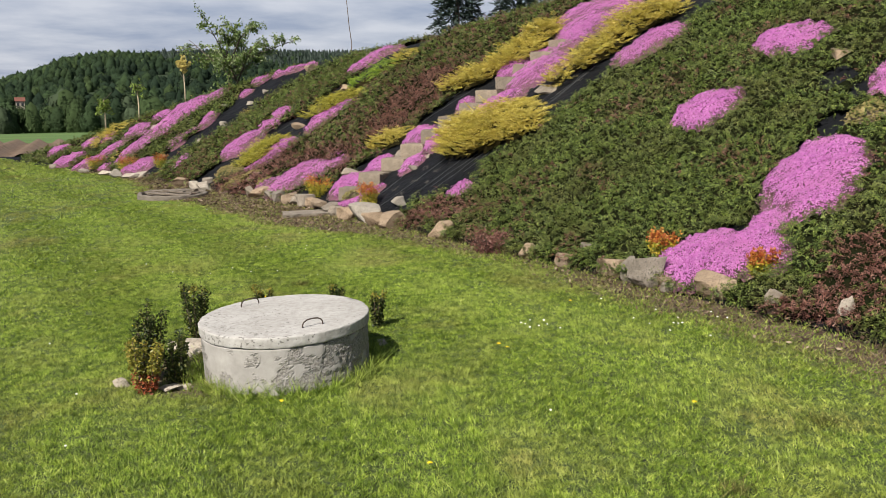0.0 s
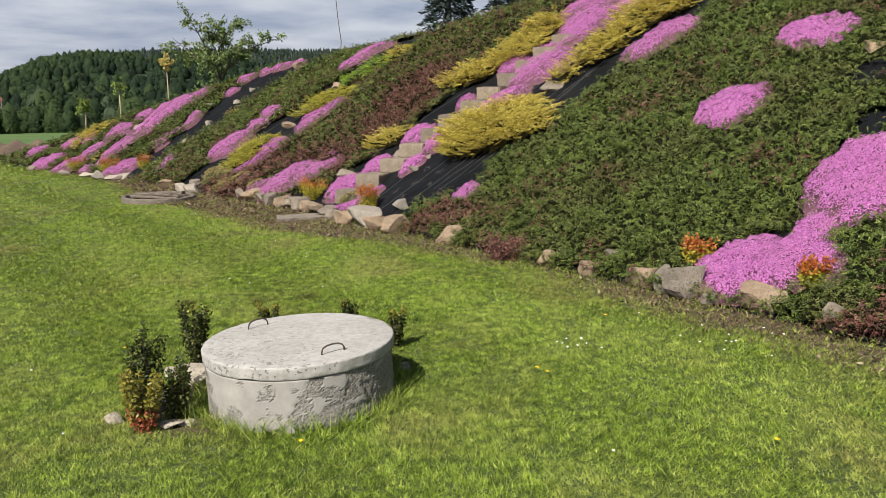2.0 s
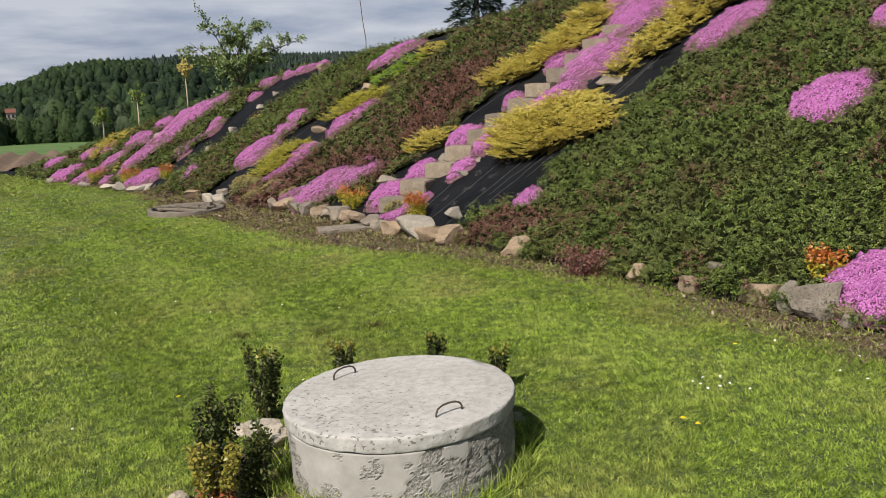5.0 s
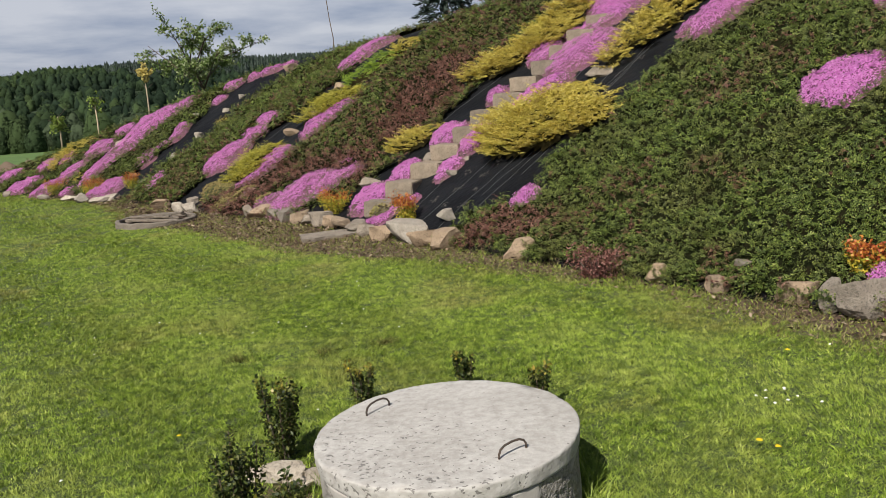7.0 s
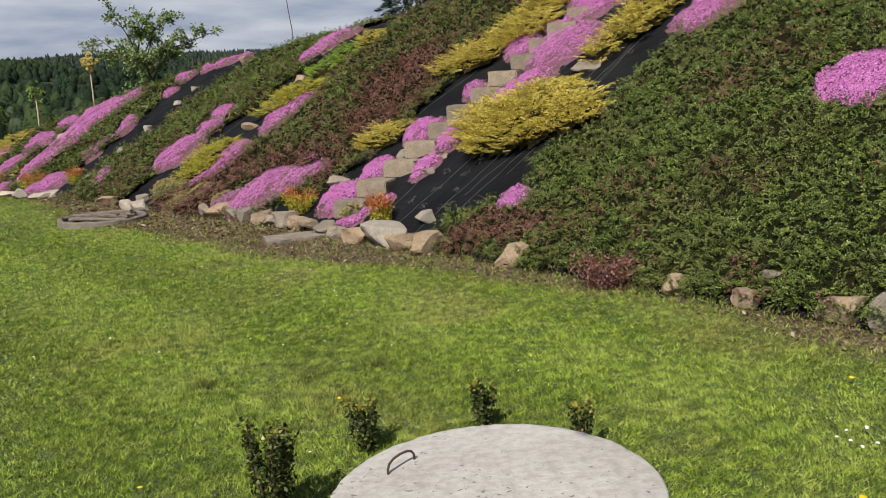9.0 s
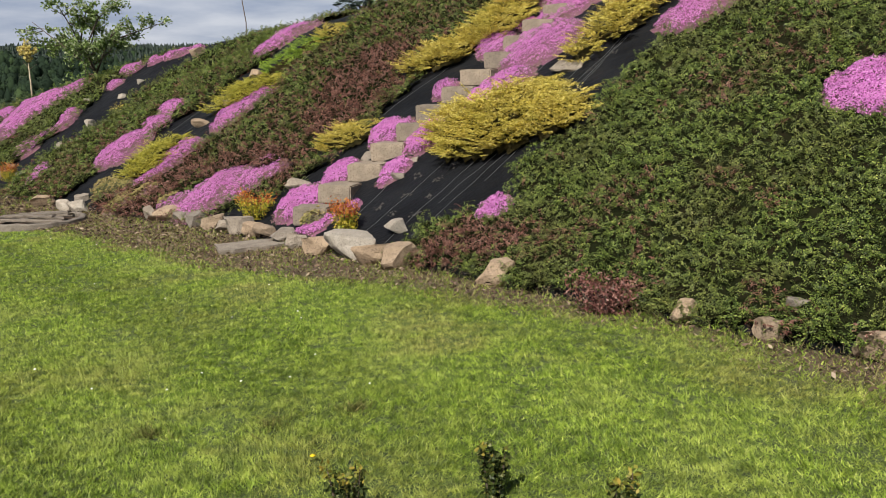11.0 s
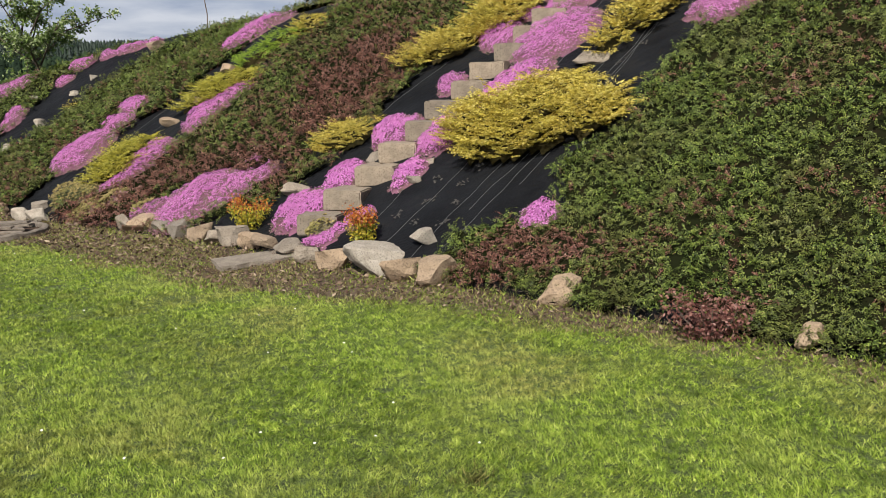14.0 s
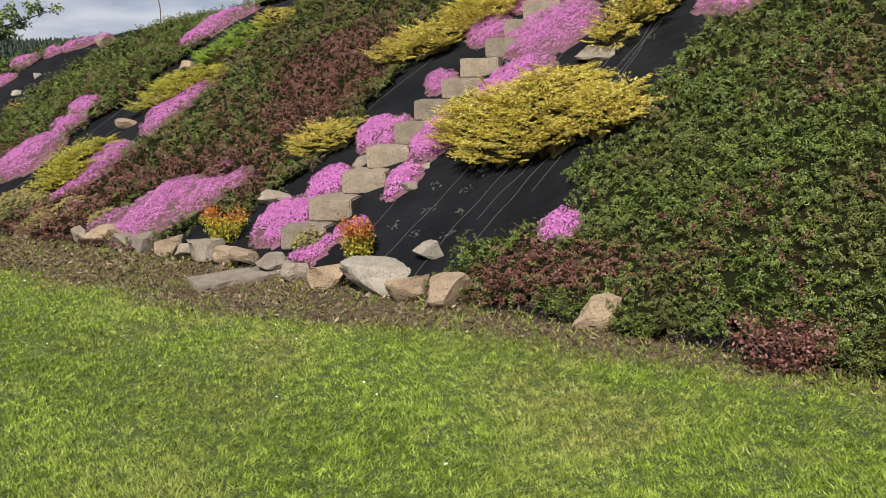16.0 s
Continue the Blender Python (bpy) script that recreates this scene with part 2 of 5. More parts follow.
BOX_RED = leaf_material("box_scorched_leaf", [(0.0, (0.20, 0.05, 0.02)), (1.0, (0.46, 0.14, 0.06))], None, 3.0, 0.5, 0.2)
WOOD_TONES = [leaf_material("broadleaf_woods", [(0.0, tuple(0.75 * c for c in t)), (1.0, tuple(1.25 * c for c in t))], None, 1.0, 0.9, 0.1, 0.05)
              for t in ((0.018, 0.030, 0.018), (0.025, 0.041, 0.021), (0.034, 0.054, 0.024), (0.048, 0.072, 0.029), (0.050, 0.068, 0.038))]
CONIFER = leaf_material("conifer_woods", [(0.0, (0.012, 0.022, 0.017)), (1.0, (0.028, 0.046, 0.030))], None, 0.1, 0.7, 0.0)
TREE_LEAF = leaf_material("fruit_tree_leaf", [(0.0, (0.07, 0.12, 0.025)), (0.65, (0.17, 0.24, 0.055)), (1.0, (0.46, 0.50, 0.30))], None, 1.0, 0.5, 0.3)
MAPLE_LEAF = leaf_material("yellow_maple_leaf", [(0.0, (0.40, 0.32, 0.08)), (1.0, (0.66, 0.56, 0.20))], None, 1.0, 0.5, 0.3)
DEBRIS = leaf_material("bark_and_straw", [(0.0, (0.026, 0.015, 0.010)), (0.5, (0.092, 0.056, 0.036)), (0.85, (0.19, 0.130, 0.088)), (1.0, (0.36, 0.28, 0.20))], None, 2.0, 0.9, 0.0)
STEP_CONCRETE = stone_material("step_concrete", (0.27, 0.225, 0.175), (0.18, 0.148, 0.115), (0.125, 0.10, 0.078), 6.0, 0.9, 0.5)
SANDSTONE = stone_material("sandstone", (0.38, 0.285, 0.195), (0.25, 0.18, 0.12), (0.15, 0.11, 0.08), 7.0)
GREY_ROCK = stone_material("grey_rock", (0.29, 0.25, 0.205), (0.18, 0.15, 0.12), (0.11, 0.095, 0.08), 8.0)
WHITE_ROCK = stone_material("pale_rock", (0.44, 0.395, 0.335), (0.30, 0.26, 0.21), (0.19, 0.16, 0.13), 8.0)
BARK = stone_material("bark", (0.16, 0.12, 0.09), (0.07, 0.05, 0.04), (0.05, 0.04, 0.03), 12.0)
STAKE_WOOD = stone_material("pale_stake_wood", (0.62, 0.52, 0.38), (0.45, 0.36, 0.25), (0.35, 0.27, 0.18), 12.0)
IRON = stone_material("rusty_iron", (0.075, 0.06, 0.05), (0.04, 0.032, 0.028), (0.14, 0.07, 0.04), 30.0, 0.7)
OLD_TIMBER = stone_material("weathered_timber", (0.26, 0.22, 0.18), (0.15, 0.125, 0.1), (0.09, 0.075, 0.06), 10.0)
DAISY = leaf_material("daisy_petals", [(0.0, (0.8, 0.8, 0.78)), (1.0, (0.85, 0.82, 0.85))], None, 1.0, 0.6, 0.2)
DANDELION = leaf_material("dandelion_petals", [(0.0, (0.75, 0.48, 0.01)), (1.0, (0.8, 0.6, 0.02))], None, 1.0, 0.6, 0.2)
PLASTER = stone_material("house_plaster", (0.42, 0.36, 0.30), (0.34, 0.29, 0.24), (0.3, 0.25, 0.21), 1.0)
ROOF_TILE = stone_material("roof_tile", (0.15, 0.055, 0.04), (0.12, 0.045, 0.032), (0.1, 0.04, 0.03), 2.0)
DARK_GLASS = stone_material("dark_window", (0.04, 0.045, 0.05), (0.03, 0.03, 0.035), (0.03, 0.03, 0.03), 2.0, 0.2)


def lid_concrete(n, l, bsdf, out):
    """Pale trowelled screed with short drag marks, flaking towards one rim."""
    co = n.new("ShaderNodeTexCoord").outputs["Object"]
    drag = n.new("ShaderNodeMapping")
    drag.inputs["Rotation"].default_value, drag.inputs["Scale"].default_value = (0, 0, radians(-14)), (0.8, 1.0, 1.0)
    l.new(co, drag.inputs["Vector"])
    big, mid_, pit = noise_node(n, l, 3.0, 5.0, 0.6, co), noise_node(n, l, 24.0, 5.0, 0.6, co), noise_node(n, l, 58.0, 1.5, 0.5, drag.outputs[0])
    base = ramp(n, [(0.3, (0.35, 0.33, 0.305)), (0.65, (0.44, 0.42, 0.395))])
    l.new(big.outputs["Fac"], base.inputs[0])
    grain = ramp(n, [(0.35, (0.86, 0.85, 0.84)), (0.6, (1.04, 1.04, 1.04))])
    l.new(mid_.outputs["Fac"], grain.inputs[0])
    c = mix_colour(n, l, 1.0, base.outputs[0], grain.outputs[0], "MULTIPLY")
    # the flaked side of the lid
    sep = n.new("ShaderNodeSeparateXYZ")
    l.new(co, sep.inputs[0])
    side = n.new("ShaderNodeMath")
    side.operation, side.inputs[1].default_value = "MULTIPLY_ADD", -0.75
    l.new(sep.outputs["X"], side.inputs[0])
    lift = n.new("ShaderNodeMath")
    lift.operation, lift.inputs[1].default_value = "MULTIPLY", -0.8
    l.new(sep.outputs["Y"], lift.inputs[0])
    l.new(lift.outputs[0], side.inputs[2])
    shift = n.new("ShaderNodeMath")
    shift.operation, shift.inputs[1].default_value = "MULTIPLY_ADD", 0.13
    l.new(side.outputs[0], shift.inputs[0])
    l.new(pit.outputs["Fac"], shift.inputs[2])
    holes = ramp(n, [(0.685, (0, 0, 0)), (0.72, (1, 1, 1))])
    l.new(shift.outputs[0], holes.inputs[0])
    l.new(mix_colour(n, l, holes.outputs[0], c, (0.19, 0.178, 0.165)), bsdf.inputs["Base Color"])
    bsdf.inputs["Roughness"].default_value = 0.92
    s = n.new("ShaderNodeMath")
    s.operation, s.inputs[1].default_value = "MULTIPLY_ADD", -1.0
    l.new(holes.outputs[0], s.inputs[0])
    l.new(mid_.outputs["Fac"], s.inputs[2])
    bump(n, l, bsdf, s.outputs[0], 0.6, 0.010)


def shaft_concrete(n, l, bsdf, out):
    """Smooth render coat, broken away in patches (attribute worn) down to coarse aggregate."""
    co = n.new("ShaderNodeTexCoord").outputs["Object"]
    fine, mottle, grit = noise_node(n, l, 75.0, 4.0, 0.65, co), noise_node(n, l, 7.0, 7.0, 0.65, co), noise_node(n, l, 190.0, 2.0, 0.6, co)
    coat = ramp(n, [(0.3, (0.27, 0.25, 0.228)), (0.7, (0.40, 0.376, 0.347))])
    l.new(mottle.outputs["Fac"], coat.inputs[0])
    raw = ramp(n, [(0.35, (0.17, 0.154, 0.136)), (0.5, (0.29, 0.268, 0.242)), (0.68, (0.39, 0.365, 0.335))])
    l.new(fine.outputs["Fac"], raw.inputs[0])
    a = n.new("ShaderNodeAttribute")
    a.attribute_name = "worn"
    l.new(mix_colour(n, l, a.outputs["Fac"], coat.outputs[0], raw.outputs[0]), bsdf.inputs["Base Color"])
    bsdf.inputs["Roughness"].default_value = 0.92
    s = n.new("ShaderNodeMath")
    s.operation = "MULTIPLY"
    l.new(fine.outputs["Fac"], s.inputs[0])
    l.new(a.outputs["Fac"], s.inputs[1])
    s2 = n.new("ShaderNodeMath")
    s2.operation, s2.inputs[1].default_value = "MULTIPLY_ADD", 0.08
    l.new(grit.outputs["Fac"], s2.inputs[0])
    l.new(s.outputs[0], s2.inputs[2])
    bump(n, l, bsdf, s2.outputs[0], 1.0, 0.016)


CONCRETE = material("well_concrete", shaft_concrete)
LID_CONCRETE = material("lid_concrete", lid_concrete)


def membrane(n, l, bsdf, out):
    pos = n.new("ShaderNodeNewGeometry").outputs["Position"]
    big, fine = noise_node(n, l, 1.6, 5.0, 0.6, pos), noise_node(n, l, 160.0, 2.0, 0.5, pos)
    r = ramp(n, [(0.35, (0.005, 0.0053, 0.0065)), (0.6, (0.009, 0.0096, 0.0114)), (0.8, (0.016, 0.0145, 0.0135))])
    l.new(big.outputs["Fac"], r.inputs[0])
    l.new(r.outputs[0], bsdf.inputs["Base Color"])
    bsdf.inputs["Roughness"].default_value = 0.7
    bsdf.inputs["Specular IOR Level"].default_value = 0.12
    s = n.new("ShaderNodeMath")
    s.operation, s.inputs[2].default_value = "MULTIPLY_ADD", 0.0
    wr = noise_node(n, l, 5.0, 3.0, 0.5, pos)
    l.new(fine.outputs["Fac"], s.inputs[0])
    s.inputs[1].default_value = 0.05
    l.new(wr.outputs["Fac"], s.inputs[2])
    bump(n, l, bsdf, s.outputs[0], 0.8, 0.06)


MEMBRANE = material("weed_membrane", membrane)


def ground_colour(n, l, bsdf, out):
    """Turf soil by default, its dark grain painted as shade between blades; bare mulch where the attribute says so,
    meadow far off.
    """
    pos = n.new("ShaderNodeNewGeometry").outputs["Position"]
    mid, fine, tiny = noise_node(n, l, 1.1, 5.0, 0.6, pos), noise_node(n, l, 14.0, 5.0, 0.65, pos), noise_node(n, l, 90.0, 3.0, 0.6, pos)
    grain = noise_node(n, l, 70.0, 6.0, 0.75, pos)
    # the darkest stop puts the shadow pockets between blades into the soil colour
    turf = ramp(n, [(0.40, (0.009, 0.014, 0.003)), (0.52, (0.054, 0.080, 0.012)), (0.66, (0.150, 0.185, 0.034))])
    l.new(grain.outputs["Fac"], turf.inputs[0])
    soil = ramp(n, [(0.3, (0.032, 0.020, 0.013)), (0.55, (0.100, 0.064, 0.040)), (0.75, (0.20, 0.142, 0.095))])
    l.new(tiny.outputs["Fac"], soil.inputs[0])
    a = n.new("ShaderNodeAttribute")
    a.attribute_name = "soil"
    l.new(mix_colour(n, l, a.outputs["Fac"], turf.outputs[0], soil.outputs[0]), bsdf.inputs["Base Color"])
    bsdf.inputs["Roughness"].default_value = 0.95
    bump(n, l, bsdf, fine.outputs["Fac"], 0.6, 0.03)


GROUND = material("turf_and_mulch", ground_colour)


def meadow(n, l, bsdf, out):
    t, f = noise_node(n, l, 0.08, 4.0), noise_node(n, l, 2.0, 4.0)
    r = ramp(n, [(0.35, (0.06, 0.115, 0.022)), (0.65, (0.095, 0.16, 0.032))])
    l.new(t.outputs["Fac"], r.inputs[0])
    l.new(r.outputs[0], bsdf.inputs["Base Color"])
    bsdf.inputs["Roughness"].default_value = 0.95
    bump(n, l, bsdf, f.outputs["Fac"], 0.5, 0.2)


MEADOW = material("green_crop", meadow)


def plough(n, l, bsdf, out):
    t = noise_node(n, l, 1.4, 6.0, 0.65)
    r = ramp(n, [(0.3, (0.085, 0.055, 0.036)), (0.7, (0.20, 0.135, 0.09))])
    l.new(t.outputs["Fac"], r.inputs[0])
    l.new(r.outputs[0], bsdf.inputs["Base Color"])
    bsdf.inputs["Roughness"].default_value = 0.95
    bump(n, l, bsdf, t.outputs["Fac"], 0.8, 0.1)


PLOUGH = material("ploughed_earth", plough)


def plain(name, colour, rough=0.6):
    def build(n, l, bsdf, out):
        t = noise_node(n, l, 20.0, 3.0)
        l.new(mix_colour(n, l, t.outputs["Fac"], tuple(0.75 * c for c in colour), tuple(1.15 * c for c in colour)), bsdf.inputs["Base Color"])
        bsdf.inputs["Roughness"].default_value = rough

    return material(name, build)


THREAD = plain("membrane_thread", (0.10, 0.103, 0.105))
TORN = plain("dust_in_planting_hole", (0.06, 0.055, 0.05), 0.9)


# ---- form of the land ----
TOE_Y = [-30, 3.2, 5.9, 7.1, 8.55, 10.2, 11.4, 12.5, 15.3, 17.2, 19.7, 22, 25.4, 28.8, 34, 60]
TOE_X = [22, 4.0, 2.66, 1.95, 1.05, 0.08, -0.6, -1.3, -3.05, -4.5, -6.3, -7.8, -10.9, -13.9, -18.5, -42]
_yy = np.linspace(-30, 60, 901)
_xx = np.interp(_yy, TOE_Y, TOE_X)
_xx = np.convolve(np.pad(_xx, 12, mode="reflect", reflect_type="odd"), np.hanning(27)[1:-1] / np.hanning(27).sum(), "valid")
_dx = np.gradient(_xx, _yy)


def toe_x(y):
    return np.interp(y, _yy, _xx)


def up_bank(x, y):
    """Distance in plan from the toe, positive up the bank."""
    return (x - toe_x(y)) / np.sqrt(1 + np.interp(y, _yy, _dx) ** 2)


def lawn_height(x, y):
    return 0.504 * np.tanh(x / 12) - 0.12 - 0.008 * np.clip(y - 9, 0, 30)


def soft_min(a, b, k):
    h = np.clip(0.5 + 0.5 * (b - a) / k, 0, 1)
    return b * (1 - h) + a * h - k * h * (1 - h)


def height(x, y):
    x, y = np.asarray(x, float), np.asarray(y, float)
    d = up_bank(x, y)
    front = 0.5 * (d + np.sqrt(d * d + 0.06)) * 0.575 - 0.03
    top = np.interp(y, [12, 17, 21, 25], [4.6, 4.0, 3.15, 3.05])
    back = (30.2 - y) * 0.62
    bank = soft_min(soft_min(front, top, 0.5), back, 0.5)
    bank = soft_min(soft_min(bank, (26 - x) * 0.5, 0.5), (y + 16) * 0.5, 0.5)
    return lawn_height(x, y) + np.maximum(bank, 0)

# ---- the ground, the bank and the far country ----
SOIL_Y = [3, 6, 8, 9, 10.2, 11, 12.2, 15.4, 17, 18.5, 20, 23, 30]
SOIL_W = [0.8, 0.75, 0.5, 0.42, 0.6, 1.0, 1.35, 1.25, 1.4, 0.9, 0.5, 0.5, 0.3]
WELL = (-0.99, 5.40)


def soil_mask(x, y):
    d = up_bank(x, y) + np.interp(y, SOIL_Y, SOIL_W) + 0.5 * (fbm(x, y, 0.8, 5) - 0.5)
    m = np.clip(d / 0.35, 0, 1) * (y < 30) * (y > -16)
    near = np.clip((0.72 - np.hypot(x - WELL[0] + 0.32, y - WELL[1] - 0.08)) / 0.15, 0, 1) * (x < WELL[0] + 0.3)
    return np.maximum(m, near)


def country_height(x, y):
    r = np.hypot(x, y)
    far = np.interp(r, [0, 33, 75, 225, 3000], [-0.6, -0.75, -2.35, -7.8, -9.0])
    k = np.clip((r - 24) / 12, 0, 1)
    k = k * k * (3 - 2 * k)
    return lawn_height(x, y) * (1 - k) + far * k


def axis(parts):
    return np.unique(np.concatenate([np.arange(a, b, s) for a, b, s in parts]).round(4))


gx = axis([(-3000, -300, 150), (-300, -60, 15), (-60, -20, 2.0), (-20, 8, 0.28), (8, 40, 2.0), (40, 300, 20), (300, 3001, 150)])
gy = axis([(-3000, -200, 200), (-200, -10, 10), (-10, 0, 1.0), (0, 30, 0.28), (30, 80, 2.0), (80, 300, 10), (300, 3001, 150)])
V, Fc = grid(gx, gy, country_height)
mid = V[Fc].mean(1)
far_face = np.hypot(mid[:, 0], mid[:, 1]) > 40
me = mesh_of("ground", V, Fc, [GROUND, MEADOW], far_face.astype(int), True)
at = me.attributes.new("soil", "FLOAT", "POINT")
at.data.foreach_set("value", soil_mask(V[:, 0], V[:, 1]).astype(np.float32))
ground = tagged(new("ground", me), "mown lawn with mulch strip, fields beyond", "ground", kind="structure")

bx = axis([(-18, 8, 0.14), (8, 30, 0.8)])
by = axis([(-18, 2, 0.8), (2, 32, 0.14)])


def bank_surface(x, y):
    d = up_bank(x, y)
    return height(x, y) + 0.03 * (fbm(x, y, 0.7, 3) - 0.5) * np.clip(d / 0.3, 0, 1) - 0.12 * np.clip(-d / 0.2 + 0.3, 0, 1)


V, Fc = grid(bx, by, bank_surface)
d = up_bank(V[:, 0], V[:, 1])
keep = (d[Fc].max(1) > -0.25)
bank = tagged(new("embankment", mesh_of("embankment", V, Fc[keep], MEMBRANE, None, True)),
              "steep bank covered with black woven weed membrane", "bank", kind="structure")

# ploughed field beyond the lawn
px_, py_ = np.arange(-75, -9, 0.125), axis([(29, 76, 1.0)])


def furrows(x, y):
    across = x * 0.80 + y * 0.36
    edge = np.clip((y - 31) / 1.5, 0, 1) * np.clip((68 - y) / 1.5, 0, 1)
    return country_height(x, y) - 0.05 + edge * (0.16 + 0.24 * np.sin(across * 2 * math.pi / 1.3) + 0.05 * fbm(x, y, 0.5, 9))


V, Fc = grid(px_, py_, furrows)
keep = (V[Fc][:, :, 1].max(1) < 68) & (V[Fc][:, :, 1].min(1) > 31)
tagged(new("ploughed_field", mesh_of("ploughed_field", V, Fc[keep], PLOUGH, None, True)), "brown ploughed field in long even ridges", "field", kind="structure")

# wooded hill: height of the ridge by bearing (degrees from ahead)
RIDGE_AZ = [-60, -40, -32, -27.4, -25.5, -23.3, -21, -19.3, -17.6, -14.8, -12, -6, 2, 12, 30]
RIDGE_EL = [0.1, 0.3, 0.65, 1.25, 1.7, 2.6, 3.0, 3.03, 2.98, 3.0, 3.0, 3.0, 3.05, 2.95, 1.5]


def hill_height(x, y):
    az, r = np.degrees(np.arctan2(x, y)), np.hypot(x, y)
    top = 1.65 + 640 * np.tan(np.radians(np.interp(az, RIDGE_AZ, RIDGE_EL))) - 11
    k = np.clip((r - 235) / 400, 0, 1)
    k = 0.35 * k + 0.65 * k * k * (3 - 2 * k)
    back = np.clip((r - 660) / 500, 0, 1)
    return -7.8 + (top + 7.8) * k * (1 - back * back) - 3 * back


az = np.radians(np.arange(-62, 32, 1.0))
rr = np.concatenate([np.arange(228, 700, 22), [760, 900, 1150]])
A, Rr = np.meshgrid(az, rr)
X, Y = Rr * np.sin(A), Rr * np.cos(A)
V = np.stack([X, Y, hill_height(X, Y)], -1).reshape(-1, 3)
i = (np.arange(len(rr) - 1)[:, None] * len(az) + np.arange(len(az) - 1)[None]).ravel()
HILL_FLOOR = leaf_material("hill_floor", [(0, (0.02, 0.035, 0.012)), (1, (0.02, 0.035, 0.012))], None, 1, 0.9, 0.0)
tagged(new("backdrop_hill", mesh_of("backdrop_hill", V, np.stack([i, i + 1, i + len(az) + 1, i + len(az)], 1), HILL_FLOOR, None, True)),
       "long low wooded hill", "hill", kind="structure")


def crowns(x, y, z, wide, tall, n, size, tint=1.7, fine=2, spread=1.1):
    """Lumpy crowns: a closed core and n leaf clumps on each tree. All arrays over the trees."""
    bm = bmesh.new()
    bmesh.ops.create_icosphere(bm, subdivisions=fine, radius=1.0)
    ball = np.array([v.co for v in bm.verts])
    tri = np.array([[v.index for v in f.verts] for f in bm.faces])
    bm.free()
    count = len(x)
    lobes = rng.uniform(0, 6.28, size=(count, 4))
    tone = np.clip(rng.normal(tint, spread, count).round(), 0, 4).astype(int)

    def place(v, t):
        lobe, a = lobes[t], np.arctan2(v[:, 1], v[:, 0])
        rad = 0.8 + 0.12 * np.sin(2 * a + lobe[:, 0]) + 0.11 * np.sin(3 * a + 5 * v[:, 2] + lobe[:, 1]) + 0.10 * np.sin(8 * v[:, 2] + 2 * a + lobe[:, 2]) + 0.06 * np.sin(6 * a + 9 * v[:, 2] + lobe[:, 3])
        return rad[:, None] * v

    def settle(q, t):
        return np.stack([x[t] + q[:, 0] * wide[t], y[t] + q[:, 1] * wide[t], z[t] + (0.5 + q[:, 2] * 0.62) * tall[t]], 1)

    tc = np.repeat(np.arange(count), len(ball))
    Vc = settle(place(np.tile(ball, (count, 1)), tc) * 0.84, tc)
    Fc_ = (tri[None] + (np.arange(count) * len(ball))[:, None, None]).reshape(-1, 3)
    t = np.repeat(np.arange(count), n)
    m = len(t)
    v = unit(rng.normal(size=(m, 3)))
    v[:, 2] = np.abs(v[:, 2]) * 1.15 - 0.35
    c = settle(place(v, t) * rng.uniform(0.86, 1.06, m)[:, None], t)
    sz = np.broadcast_to(size, count)[t] * rng.uniform(0.5, 1.3, m)
    V_, F_ = leaves(c, v + rng.normal(scale=0.22, size=(m, 3)), sz * 1.3, sz * 1.2)
    return np.concatenate([Vc, V_]), np.concatenate([Fc_, F_[:, :3] + len(Vc)]), np.concatenate([np.repeat(tone, len(tri)), tone[t]])


def scatter_polar(n, az0, az1, r0, r1):
    a = np.radians(rng.uniform(az0, az1, n))
    r = np.sqrt(rng.uniform(r0 * r0, r1 * r1, n))
    return r * np.sin(a), r * np.cos(a)


# tree line at the foot of the hill
n = 120
a = np.radians(rng.uniform(-45, 12, n))
a[:4] = np.radians([-27.0, -26.5, -26.0, -25.5])
r = rng.uniform(196, 232, n)
x, y = r * np.sin(a), r * np.cos(a)
tall = rng.uniform(5.5, 9.5, n) + 1.5 * (r - 196) / 36
tall = np.where(np.abs(np.degrees(a) + 26.2) < 1.5, 6.6, tall)
V, Fc, tone = crowns(x, y, -7.3 - 0.3 * tall, tall * rng.uniform(0.32, 0.5, n), tall * 1.25, 900, 0.56, 2.9, 2)
tagged(new("tree_line", mesh_of("tree_line", V, Fc, WOOD_TONES, tone, True)), "broadleaf trees along the foot of the hill", "woods", kind="stuff")
# broadleaf woods on the hill
n = 1850
x, y = scatter_polar(n, -31, 0, 258, 655)
x2, y2 = scatter_polar(260, -46, 8, 258, 655)
x, y = np.concatenate([x, x2]), np.concatenate([y, y2])
keep = ~((np.abs(np.degrees(np.arctan2(x, y)) + 26.3) < 1.2) & (np.hypot(x, y) < 300))
x, y = x[keep], y[keep]
n = len(x)
z = hill_height(x, y)
stand = 1.5 + 2.4 * (fbm(x, y, 55, 44) - 0.5) - 1.2 * np.clip((np.degrees(np.arctan2(x, y)) + 20) / 6, 0, 1)
V, Fc, tone = crowns(x, y, z - 2.6, rng.uniform(2.2, 3.9, n), rng.uniform(6.5, 10, n), 125, 0.58, stand, 1, 0.75)
tagged(new("hill_woods", mesh_of("hill_woods", V, Fc, WOOD_TONES, tone, True)), "mixed broadleaf woods covering the hill", "woods", kind="stuff")
